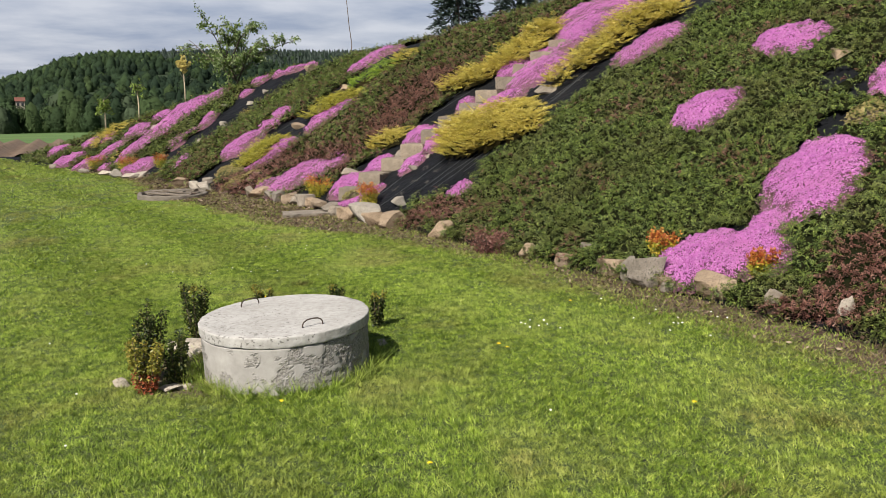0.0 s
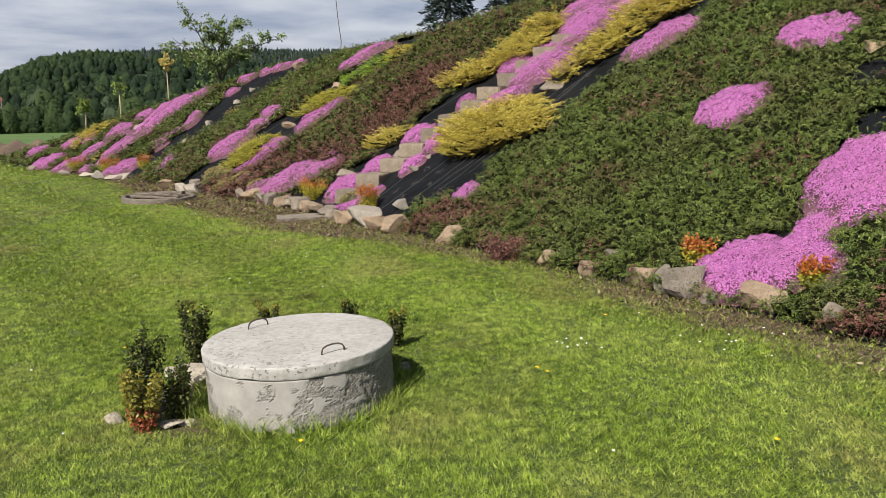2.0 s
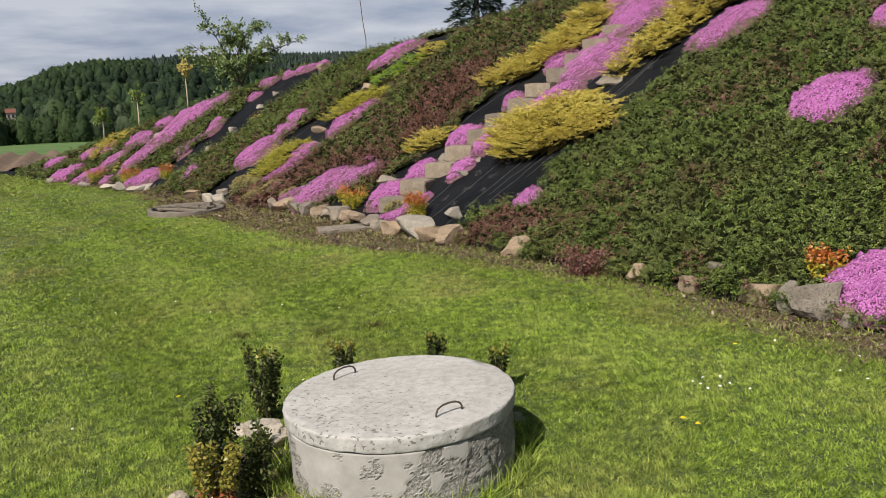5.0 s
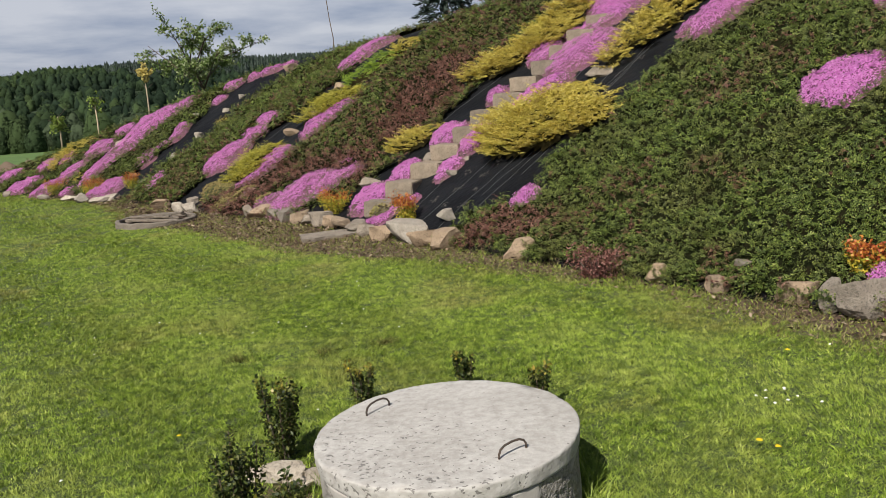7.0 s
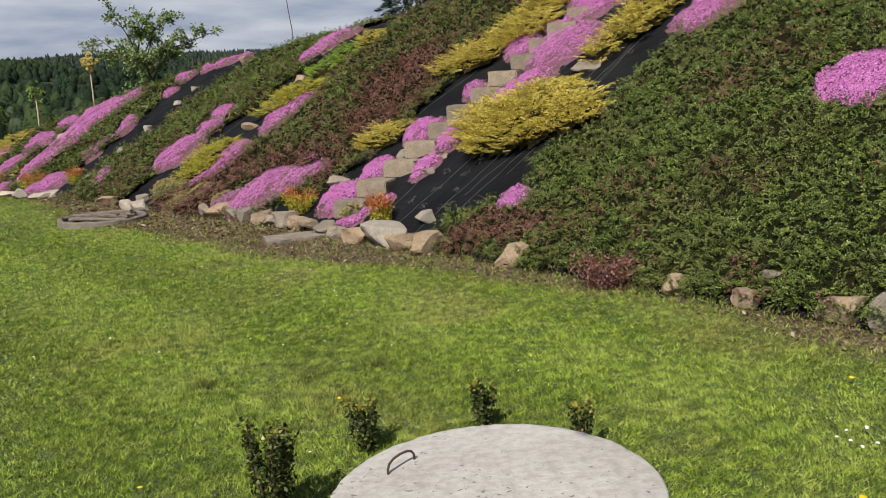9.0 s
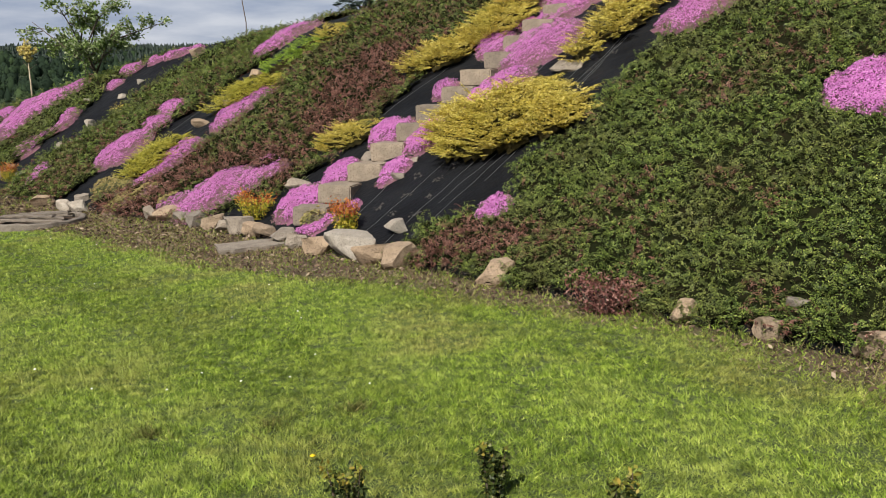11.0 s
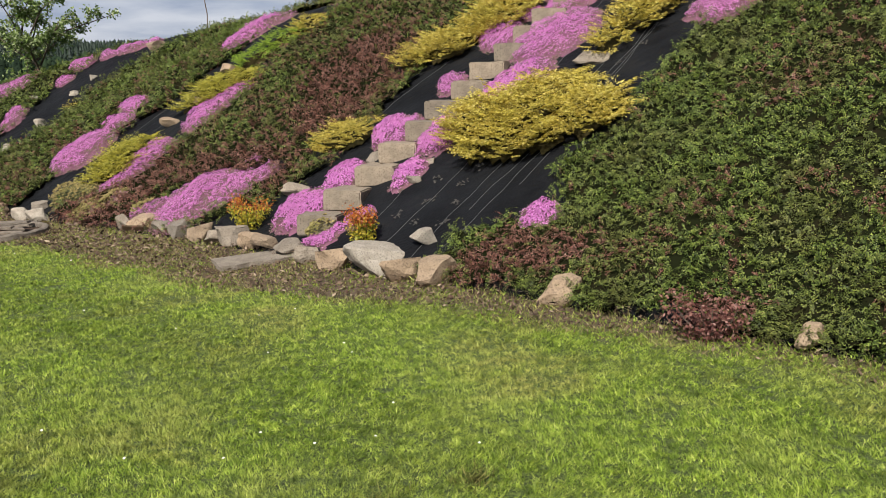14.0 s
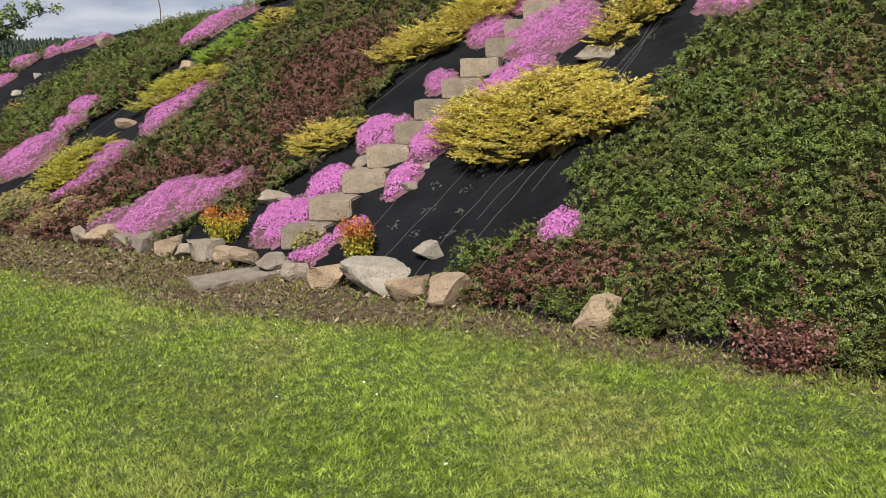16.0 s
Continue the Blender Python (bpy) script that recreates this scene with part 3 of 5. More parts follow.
# dark spruces on the ridge and in patches
n = 3600
x, y = scatter_polar(n, -26, 14, 480, 690)
keep = (np.degrees(np.arctan2(x, y)) > -15.5 + 5 * (vnoise(x, y, 60, 4) - 0.5)) | (vnoise(x, y, 70, 8) > 0.80)
x, y = x[keep], y[keep]
z, n = hill_height(x, y), int(keep.sum())
tall, wide = rng.uniform(5.5, 9.0, n), rng.uniform(1.9, 2.8, n)
vs, fs, base = [], [], 0
for tier in range(4):
    f0, f1 = 0.08 + 0.22 * tier, min(1.0, 0.42 + 0.22 * tier)
    for s in range(7):
        a0 = 2 * math.pi * s / 7 + rng.uniform(-0.3, 0.3, n)
        w = wide * (1 - 0.22 * tier) * rng.uniform(0.7, 1.15, n)
        p = [np.stack([x + w * np.cos(a0 + k), y + w * np.sin(a0 + k), z + tall * f0 + rng.uniform(-0.4, 0.4, n)], 1) for k in (-0.5, 0.5)]
        vs.append(np.stack([p[0], p[1], np.stack([x, y, z + tall * f1], 1)], 1).reshape(-1, 3))
        fs.append(np.arange(3 * n).reshape(n, 3) + base)
        base += 3 * n
tagged(new("spruce_woods", mesh_of("spruce_woods", np.concatenate(vs), np.concatenate(fs), CONIFER)), "dark spruce woods along the ridge", "woods", kind="stuff")


# ---- bmesh shapes ----
def add_box(bm, sx, sy, sz, m=Matrix(), bevel=0.0):
    g = bmesh.ops.create_cube(bm, size=1.0, matrix=m @ Matrix.Diagonal((sx, sy, sz, 1)))
    if bevel:
        vs_ = set(g["verts"])
        bmesh.ops.bevel(bm, geom=[e for e in bm.edges if e.verts[0] in vs_], offset=bevel, segments=2, affect="EDGES")
    return bm


def add_tube(bm, pts, radii, seg=8):
    rings, prev = [], None
    for k, p in enumerate(pts):
        p = Vector(p)
        t = (Vector(pts[min(k + 1, len(pts) - 1)]) - Vector(pts[max(k - 1, 0)])).normalized()
        s = t.orthogonal().normalized() if prev is None else (prev - t * prev.dot(t)).normalized()
        prev, b = s, t.cross(s)
        rings.append([bm.verts.new(p + radii[k] * (s * math.cos(6.28319 * j / seg) + b * math.sin(6.28319 * j / seg))) for j in range(seg)])
    for a_, b_ in zip(rings, rings[1:]):
        for j in range(seg):
            bm.faces.new((a_[j], a_[(j + 1) % seg], b_[(j + 1) % seg], b_[j]))
    bm.faces.new(rings[0][::-1])
    bm.faces.new(rings[-1])
    return bm


def lathe(bm, profile, seg=96, wobble=None):
    """Turns (radius, z) pairs round z; wobble(angle, k) moves the radius."""
    rings = []
    for k, (r_, z_) in enumerate(profile):
        rings.append([])
        for j in range(seg):
            a_ = 2 * math.pi * j / seg
            dr, dz = wobble(a_, k) if wobble else (0, 0)
            rings[-1].append(bm.verts.new(((r_ + dr) * math.cos(a_), (r_ + dr) * math.sin(a_), z_ + dz)))
    for a_, b_ in zip(rings, rings[1:]):
        for j in range(seg):
            bm.faces.new((a_[j], a_[(j + 1) % seg], b_[(j + 1) % seg], b_[j]))
    bm.faces.new(rings[0][::-1])
    bm.faces.new(rings[-1])
    return bm


def empty(name, m):
    ob = new(name)
    ob.empty_display_size = 0.1
    ob.matrix_world = m
    return ob


def child(name, me_, parent, label=""):
    """A mesh in world coordinates hung under a thing that stands at its own place."""
    ob = new(name, me_)
    ob.parent = parent
    ob.matrix_parent_inverse = parent.matrix_basis.inverted()
    return tagged(ob, label, kind="stuff")


def z_at(x, y):
    return float(height(x, y))


# ---- the concrete well ----
def build_well():
    m = Matrix.Translation((WELL[0], WELL[1], z_at(*WELL))) @ Euler((0, radians(-2.4), 0)).to_matrix().to_4x4()
    well = tagged(empty("concrete_well", m), "weathered round concrete well shaft standing in the lawn", "well")

    def coat_gone(a_, z_):
        """How far the coat has broken away at an angle and height."""
        u = Vector((3.4 * math.cos(a_), 3.4 * math.sin(a_), 7.0 * z_))
        n_ = noise.noise(u) + 0.55 * noise.noise(u * 2.3) + 0.32 * noise.noise(u * 5.1) + 0.18 * noise.noise(u * 11)
        side = 0.97 * math.cos(a_) + 0.24 * math.sin(a_)
        k_ = (n_ + 0.30 * side + 1.3 * (0.17 - z_) - 0.05) / 0.07
        return max(0.0, min(1.0, 0.5 + k_))

    rings, turns = 46, 300
    heights = [-0.1 + 0.392 * k / (rings - 1) for k in range(rings)]
    gone = []

    def rough(a_, k):
        if k >= rings:
            gone.append(0.0)
            return 0.0, 0.0
        w_ = coat_gone(a_, heights[k])
        gone.append(w_)
        p_ = Vector((9 * math.cos(a_), 9 * math.sin(a_), 17 * heights[k]))
        return 0.004 * noise.noise(p_ * 0.35) + 0.0015 * noise.noise(p_) - w_ * (0.006 + 0.006 * noise.noise(p_ * 2.6)), 0.0

    prof = [(0.545, z_) for z_ in heights] + [(0.50, 0.294)]
    shaft = part("shaft", lathe(bmesh.new(), prof, turns, rough), CONCRETE, well, "rough flaking concrete shaft", True)
    shaft.data.attributes.new("worn", "FLOAT", "POINT").data.foreach_set("value", gone)

    def lid_edge(a_, k):
        n_ = noise.noise(Vector((4 * math.cos(a_), 4 * math.sin(a_), 9.0)))
        f_ = noise.noise(Vector((16 * math.cos(a_), 16 * math.sin(a_), k * 0.6)))
        c_ = noise.noise(Vector((38 * math.cos(a_), 38 * math.sin(a_), k * 0.9)))
        chip = max(0.0, n_ - 0.12) * 0.02 if 5 <= k <= 9 else 0.0
        if k > 12:
            return 0.0, 0.0
        return 0.004 * n_ + 0.0035 * f_ + 0.0015 * c_ - chip, 0.0015 * f_ + (0.012 * max(0, n_) if k <= 3 else -0.4 * chip)

    prof = [(0.47, 0.298), (0.538, 0.297), (0.549, 0.297), (0.552, 0.300), (0.5535, 0.310), (0.555, 0.335), (0.556, 0.356), (0.5555, 0.363), (0.553, 0.367), (0.549, 0.369), (0.540, 0.370), (0.50, 0.371), (0.40, 0.372), (0.28, 0.373), (0.15, 0.373), (0.03, 0.373)]
    lid = part("lid", lathe(bmesh.new(), prof, 200, lid_edge), LID_CONCRETE, well, "pale concrete lid with chipped rim", True)
    for cx, cy, ang in ((-0.288, 0.27, 42), (0.234, -0.335, 32)):
        bm = bmesh.new()
        c, s = math.cos(radians(ang)), math.sin(radians(ang))
        pts = []
        for u, h in ((-0.068, -0.02), (-0.067, 0.016), (-0.058, 0.034), (-0.036, 0.045), (0.0, 0.049), (0.036, 0.046), (0.057, 0.036), (0.068, 0.020), (0.068, -0.02)):
            pts.append((cx + c * u, cy + s * u, 0.372 + h))
        part("handle", add_tube(bm, pts, [0.0046] * len(pts), 8), IRON, lid, "bent rusty iron bar handle", True)
    return well


build_well()


# ---- rocks ----
def rock(x, y, w, dp, h, turn, mat, label, seed, foot, name="rock"):
    r_ = random.Random(seed)
    bm = bmesh.new()
    bmesh.ops.create_icosphere(bm, subdivisions=3, radius=1.0)
    planes = []
    for _ in range(11):
        v = Vector((r_.gauss(0, 1), r_.gauss(0, 1), r_.gauss(0, 0.8))).normalized()
        planes.append((v, r_.uniform(0.40, 0.72)))
    planes.append((Vector((r_.uniform(-0.3, 0.3), r_.uniform(-0.3, 0.3), 1)).normalized(), r_.uniform(0.32, 0.45)))
    off = Vector((r_.uniform(0, 50), r_.uniform(0, 50), 0))
    for v in bm.verts:
        for p_, d_ in planes:
            k = v.co.dot(p_) - d_
            if k > 0:
                v.co -= p_ * k
        if v.co.z < 0:
            v.co.x, v.co.y = v.co.x * (1 - 0.45 * v.co.z), v.co.y * (1 - 0.45 * v.co.z)
        v.co *= 1 + 0.07 * noise.noise(v.co * 3 + off) + 0.045 * noise.noise(v.co * 8 + off) + 0.02 * noise.noise(v.co * 19 + off)
    lo = [min(v.co[i_] for v in bm.verts) for i_ in range(3)]
    hi = [max(v.co[i_] for v in bm.verts) for i_ in range(3)]
    for v in bm.verts:
        v.co = Vector([((v.co[i_] - lo[i_]) / (hi[i_] - lo[i_]) - 0.5) * s_ for i_, s_ in enumerate((w, dp, h))])
    m_ = bpy.data.meshes.new(name)
    bm.to_mesh(m_)
    bm.free()
    m_.materials.append(mat)
    ob = new(name, m_)
    ob.matrix_world = Matrix.Translation((x, y, foot + 0.5 * h)) @ Euler((r_.uniform(-0.12, 0.12), r_.uniform(-0.12, 0.12), radians(turn))).to_matrix().to_4x4()
    return tagged(ob, label, "rock", "border rocks along the bank")


TAN = "angular tan sandstone rock edging the bank"
GREY = "grey-brown rock edging the planted bank"
PALE = "pale whitish rock lying against the bank"
# place of the front foot, width, visible height, stone
T, G, P = (TAN, SANDSTONE), (GREY, GREY_ROCK), (PALE, WHITE_ROCK)
ROCKS_STEPS = [
    (-1.65, 13.07, 0.32, 0.13, G), (-1.52, 12.66, 0.25, 0.18, G), (-1.32, 12.26, 0.32, 0.22, T), (-1.04, 11.80, 0.50, 0.29, P),
    (-0.87, 11.49, 0.31, 0.21, T), (-0.61, 11.20, 0.33, 0.24, T), (-0.54, 11.94, 0.24, 0.18, P), (0.04, 10.15, 0.30, 0.20, T),
    (-1.48, 14.28, 0.33, 0.16, G), (-0.62, 14.07, 0.14, 0.14, G), (-0.37, 13.11, 0.15, 0.09, G), (-0.15, 13.31, 0.10, 0.07, G),
]
ROCKS_BORDER = [
    (-3.52, 15.82, 0.16, 0.23, G), (-3.33, 15.58, 0.42, 0.22, T), (-3.05, 15.20, 0.26, 0.18, G), (-2.81, 14.76, 0.27, 0.24, G), (-2.58, 14.46, 0.25, 0.21, T),
    (-2.40, 14.20, 0.26, 0.16, G), (-2.22, 13.90, 0.32, 0.22, G), (-2.05, 13.60, 0.23, 0.18, T), (-1.89, 13.43, 0.28, 0.16, T),
    (-5.70, 18.60, 0.33, 0.23, T), (-5.15, 17.75, 0.25, 0.22, P), (-4.87, 17.43, 0.26, 0.22, P), (-4.93, 18.01, 0.21, 0.17, G),
]
ROCKS_FAR = [
    (-8.34, 21.80, 0.28, 0.25, P), (-7.79, 21.35, 0.47, 0.15, P), (-7.58, 21.40, 0.36, 0.17, P), (-8.9, 22.6, 0.4, 0.14, P),
    (-11.62, 25.50, 0.23, 0.18, G), (-9.94, 23.65, 0.25, 0.14, P),
]
ROCKS_ON_BANK = [
    (-3.06, 18.73, 0.27, 0.14, T), (-2.60, 19.03, 0.16, 0.14, T), (-2.10, 19.74, 0.25, 0.16, T), (-3.54, 24.12, 0.34, 0.21, T),
    (-4.83, 24.12, 0.14, 0.13, P), (-5.20, 23.73, 0.17, 0.11, P), (-5.72, 22.72, 0.22, 0.22, P), (-6.23, 22.30, 0.21, 0.16, P),
    (-8.40, 25.52, 0.34, 0.18, P), (-6.07, 24.51, 0.24, 0.10, P), (-7.33, 22.56, 0.19, 0.12, P), (-6.87, 21.66, 0.25, 0.10, P),
    (4.48, 9.40, 0.22, 0.17, T), (1.70, 13.36, 0.34, 0.16, G),
]
ROCKS_NEAR = [
    (1.62, 7.57, 0.26, 0.17, T), (1.73, 7.36, 0.14, 0.25, G), (1.83, 7.11, 0.29, 0.29, G), (2.04, 6.96, 0.28, 0.10, T), (2.27, 6.56, 0.30, 0.22, T),
    (2.53, 6.07, 0.13, 0.20, G), (2.87, 5.66, 0.11, 0.20, P), (3.08, 5.61, 0.14, 0.11, P), (1.52, 8.23, 0.16, 0.10, G), (0.95, 8.65, 0.15, 0.16, T),
    (1.26, 8.14, 0.16, 0.13, T), (1.95, 6.93, 0.10, 0.10, G),
]
ROCKS_WELL = [
    (-1.79, 5.80, 0.20, 0.10, P), (-1.70, 5.66, 0.15, 0.08, P), (-1.90, 5.88, 0.12, 0.06, P), (-1.64, 5.78, 0.12, 0.08, P), (-1.68, 5.00, 0.13, 0.04, P),
    (-1.60, 5.04, 0.09, 0.03, P), (-2.02, 5.12, 0.09, 0.07, P), (-0.40, 5.80, 0.07, 0.05, P), (-1.74, 5.92, 0.09, 0.06, P),
]
for k, (x, y, w, h, (label, mat)) in enumerate(ROCKS_STEPS + ROCKS_BORDER + ROCKS_FAR + ROCKS_ON_BANK + ROCKS_NEAR + ROCKS_WELL):
    turn = random.Random(900 + k).uniform(-30, 6)
    dp = w * random.Random(500 + k).uniform(0.65, 0.85)
    on_slope = float(up_bank(x, y)) > 0.25
    px_, py_ = x + 0.10 * dp, y + 0.38 * dp
    rock(px_, py_, w * 1.22, dp, h * 1.08, turn, mat, label, k, z_at(px_, py_) - 0.30 * h if on_slope else z_at(x, y) - 0.16 * h)

# flat slab at the foot of the steps
bm = bmesh.new()
bmesh.ops.create_cube(bm, size=1.0, matrix=Matrix.Diagonal((0.85, 0.42, 0.05, 1)))
bmesh.ops.subdivide_edges(bm, edges=bm.edges[:], cuts=5, use_grid_fill=True)
for v in bm.verts:
    v.co.x += 0.05 * noise.noise(v.co * 5) + 0.12 * v.co.y
    v.co.y += 0.04 * noise.noise(v.co * 6 + Vector((9, 0, 0)))
m_ = bpy.data.meshes.new("slab")
bm.to_mesh(m_)
bm.free()
m_.materials.append(GREY_ROCK)
slab = tagged(new("stone_slab", m_), "thin grey flagstone lying flat at the foot of the steps", "slab")
slab.matrix_world = pose(-1.98, 13.05, z_at(-1.98, 13.05) + 0.025, 0, 0, 20)


# ---- concrete steps up the bank ----
def build_steps():
    for k in range(12):
        x, y, z = -1.378 + 0.322 * k, 13.24 + 0.175 * k, -0.03 + 0.2185 * k
        r_ = random.Random(50 + k)
        bm = bmesh.new()
        add_box(bm, 0.44, 0.48, 0.22, Matrix(), 0.014)
        bmesh.ops.subdivide_edges(bm, edges=[e_ for e_ in bm.edges if e_.calc_length() > 0.1], cuts=4, use_grid_fill=True)
        for v in bm.verts:
            v.co += Vector([noise.noise(v.co * 7 + Vector((k * 3, i_ * 5, 0))) * 0.012 + noise.noise(v.co * 23 + Vector((k * 3, i_ * 5, 9))) * 0.004 for i_ in range(3)])
        m_ = bpy.data.meshes.new("step")
        bm.to_mesh(m_)
        bm.free()
        m_.materials.append(STEP_CONCRETE)
        ob = tagged(new("concrete_step", m_), "worn grey-brown concrete block step set in the bank", "step", "steps up the bank")
        ob.matrix_world = Matrix.Translation((x + 0.12 + r_.uniform(-0.02, 0.02), y + 0.195 + r_.uniform(-0.02, 0.02), z + 0.085)) @ Euler((0, 0, radians(-31 + r_.uniform(-5, 5)))).to_matrix().to_4x4()


build_steps()

# ---- round timber cover with rubble on the mulch strip ----
cover = tagged(empty("shaft_cover", pose(-5.2, 16.55, z_at(-5.2, 16.55))), "low round shaft ring with weathered timber cover", "shaft cover")
part("ring", lathe(bmesh.new(), [(0.66, -0.06), (0.665, 0.0), (0.66, 0.085), (0.64, 0.10), (0.60, 0.10), (0.585, 0.085), (0.58, -0.06)], 48,
                   lambda a_, k: (0.012 * noise.noise(Vector((5 * math.cos(a_), 5 * math.sin(a_), k * 0.4))), 0.02 * noise.noise(Vector((3 * math.cos(a_), 3 * math.sin(a_), 4))))), OLD_TIMBER, cover, "grey weathered ring")
part("fill", lathe(bmesh.new(), [(0.59, 0.03), (0.4, 0.045), (0.2, 0.06), (0.01, 0.065)], 32,
                   lambda a_, k: (0.0, 0.02 * noise.noise(Vector((4 * math.cos(a_), 4 * math.sin(a_), k))))), DEBRIS, cover, "dark earth and rubble inside the ring")
for k, (u, v_, ln, wd_, lift_, tilt, turn) in enumerate([(0.02, -0.36, 0.82, 0.13, 0.105, 4, 4), (-0.08, -0.14, 0.74, 0.15, 0.10, -5, -9), (0.16, -0.24, 0.52, 0.10, 0.135, 9, 14),
                                                         (0.20, 0.05, 0.60, 0.14, 0.10, -7, -22), (-0.22, 0.16, 0.50, 0.12, 0.095, 6, 18), (0.05, 0.34, 0.66, 0.13, 0.10, -4, -6)]):
    bm = bmesh.new()
    add_box(bm, ln, wd_, 0.028, Matrix(), 0.005)
    bmesh.ops.subdivide_edges(bm, edges=[e_ for e_ in bm.edges if e_.calc_length() > 0.3], cuts=5)
    for v in bm.verts:
        v.co += Vector((0.03 * noise.noise(Vector((v.co.y * 30, k, v.co.x * 3))), 0.018 * noise.noise(Vector((v.co.x * 9, k, 1))), 0.012 * noise.noise(Vector((v.co.x * 5, k, 7)))))
    bm.transform(pose(u, v_, lift_, 0.5 * tilt, tilt, turn))
    part("board", bm, OLD_TIMBER, cover, "broken split board" if k == 2 else "")


# ---- planted cover on the bank ----
def blob(x, y, lobes, rough=0.05):
    """0 at the heart of a plant made of round lobes (x, y, radius), 1 at its uneven edge."""
    d = None
    for cx, cy, r_ in lobes:
        e = np.hypot(x - cx, y - cy) - (1.12 + 0.02 * max(cy - 17, 0)) * r_
        d = e if d is None else soft_min(d, e, 0.12)
    d = d + rough * (2.4 * (fbm(x, y, 0.17, 11) - 0.5) + 1.6 * (vnoise(x, y, 0.05, 13) - 0.5))
    return np.maximum(1 + d / max(c_[2] for c_ in lobes), 0)


def extent(lobes, more=0.12):
    return (min(c_[0] - c_[2] for c_ in lobes) - more, max(c_[0] + c_[2] for c_ in lobes) + more,
            min(c_[1] - c_[2] for c_ in lobes) - more, max(c_[1] + c_[2] for c_ in lobes) + more)


# plants on the bank, each as round lobes (x, y, radius)
PHLOX_NEAR = [
    [(0.32, 11.33, 0.15), (0.32, 11.41, 0.12)],
    [(3.14, 9.96, 0.32), (3.17, 9.84, 0.35)],
    [(4.27, 10.80, 0.26), (4.35, 10.56, 0.33), (4.41, 10.34, 0.29)],
    [(3.30, 7.20, 0.24), (3.39, 7.55, 0.40), (3.59, 7.77, 0.31)],
    [(2.89, 7.28, 0.12), (2.95, 7.22, 0.08)],
    [(2.31, 7.18, 0.34), (2.63, 6.97, 0.29), (2.70, 6.81, 0.22)],
    [(4.45, 8.43, 0.13), (4.57, 8.64, 0.14), (4.62, 8.70, 0.13), (4.66, 8.84, 0.08)],
]
PHLOX_STEPS = [
    [(-0.32, 14.07, 0.10), (-0.29, 14.64, 0.20), (-0.26, 14.36, 0.25)],
    [(0.03, 13.66, 0.20), (0.05, 13.56, 0.15), (0.15, 13.86, 0.17)],
    [(-0.94, 13.99, 0.15), (-0.92, 14.10, 0.21)],
    [(-0.42, 13.30, 0.14), (-0.33, 13.38, 0.15)],
    [(0.50, 14.71, 0.10), (0.51, 14.86, 0.13), (0.54, 15.01, 0.11)],
    [(-1.45, 13.86, 0.30), (-1.39, 13.80, 0.28)],
    [(-1.44, 13.06, 0.06), (-1.37, 12.96, 0.07), (-1.26, 13.00, 0.07), (-1.16, 13.03, 0.07), (-0.99, 13.06, 0.08), (-0.90, 13.00, 0.07)],
    [(0.87, 13.91, 0.24), (1.13, 13.94, 0.30)],
    [(1.75, 14.54, 0.49), (2.03, 14.95, 0.16)],
    [(1.36, 15.35, 0.23), (1.40, 15.60, 0.27), (1.41, 15.76, 0.20)],
    [(1.74, 16.01, 0.14), (1.75, 16.18, 0.07), (1.83, 15.74, 0.15), (1.90, 15.62, 0.12)],
    [(3.10, 13.00, 0.36), (3.40, 13.06, 0.36)],
    [(2.76, 15.46, 0.38), (2.84, 16.72, 0.45), (2.97, 15.96, 0.70)],
    [(2.02, 15.22, 0.24), (2.34, 15.30, 0.33), (2.52, 15.62, 0.34)],
]
PHLOX_MIDDLE = [
    [(-1.80, 21.03, 0.31), (-1.53, 21.14, 0.36), (-1.32, 21.28, 0.37), (-1.28, 21.80, 0.23), (-1.28, 22.07, 0.16), (-1.01, 21.03, 0.19)],
    [(-2.61, 18.25, 0.19), (-2.42, 18.49, 0.29), (-2.01, 18.64, 0.19), (-1.83, 18.59, 0.12)],
    [(-3.87, 17.57, 0.14), (-3.74, 17.57, 0.13), (-3.45, 17.68, 0.21), (-3.29, 17.90, 0.28), (-3.25, 17.94, 0.29)],
    [(-4.75, 19.34, 0.14), (-4.50, 19.68, 0.42), (-4.37, 19.19, 0.15), (-4.35, 19.51, 0.35)],
    [(-4.09, 20.37, 0.13), (-3.96, 20.08, 0.21), (-3.84, 19.96, 0.17)],
    [(-3.81, 20.81, 0.14), (-3.74, 20.64, 0.19), (-3.71, 20.52, 0.19), (-3.62, 20.37, 0.14)],
    [(-3.32, 16.05, 0.17), (-3.11, 15.91, 0.27), (-2.58, 15.61, 0.52), (-2.11, 15.40, 0.28), (-1.84, 15.36, 0.20)],
]
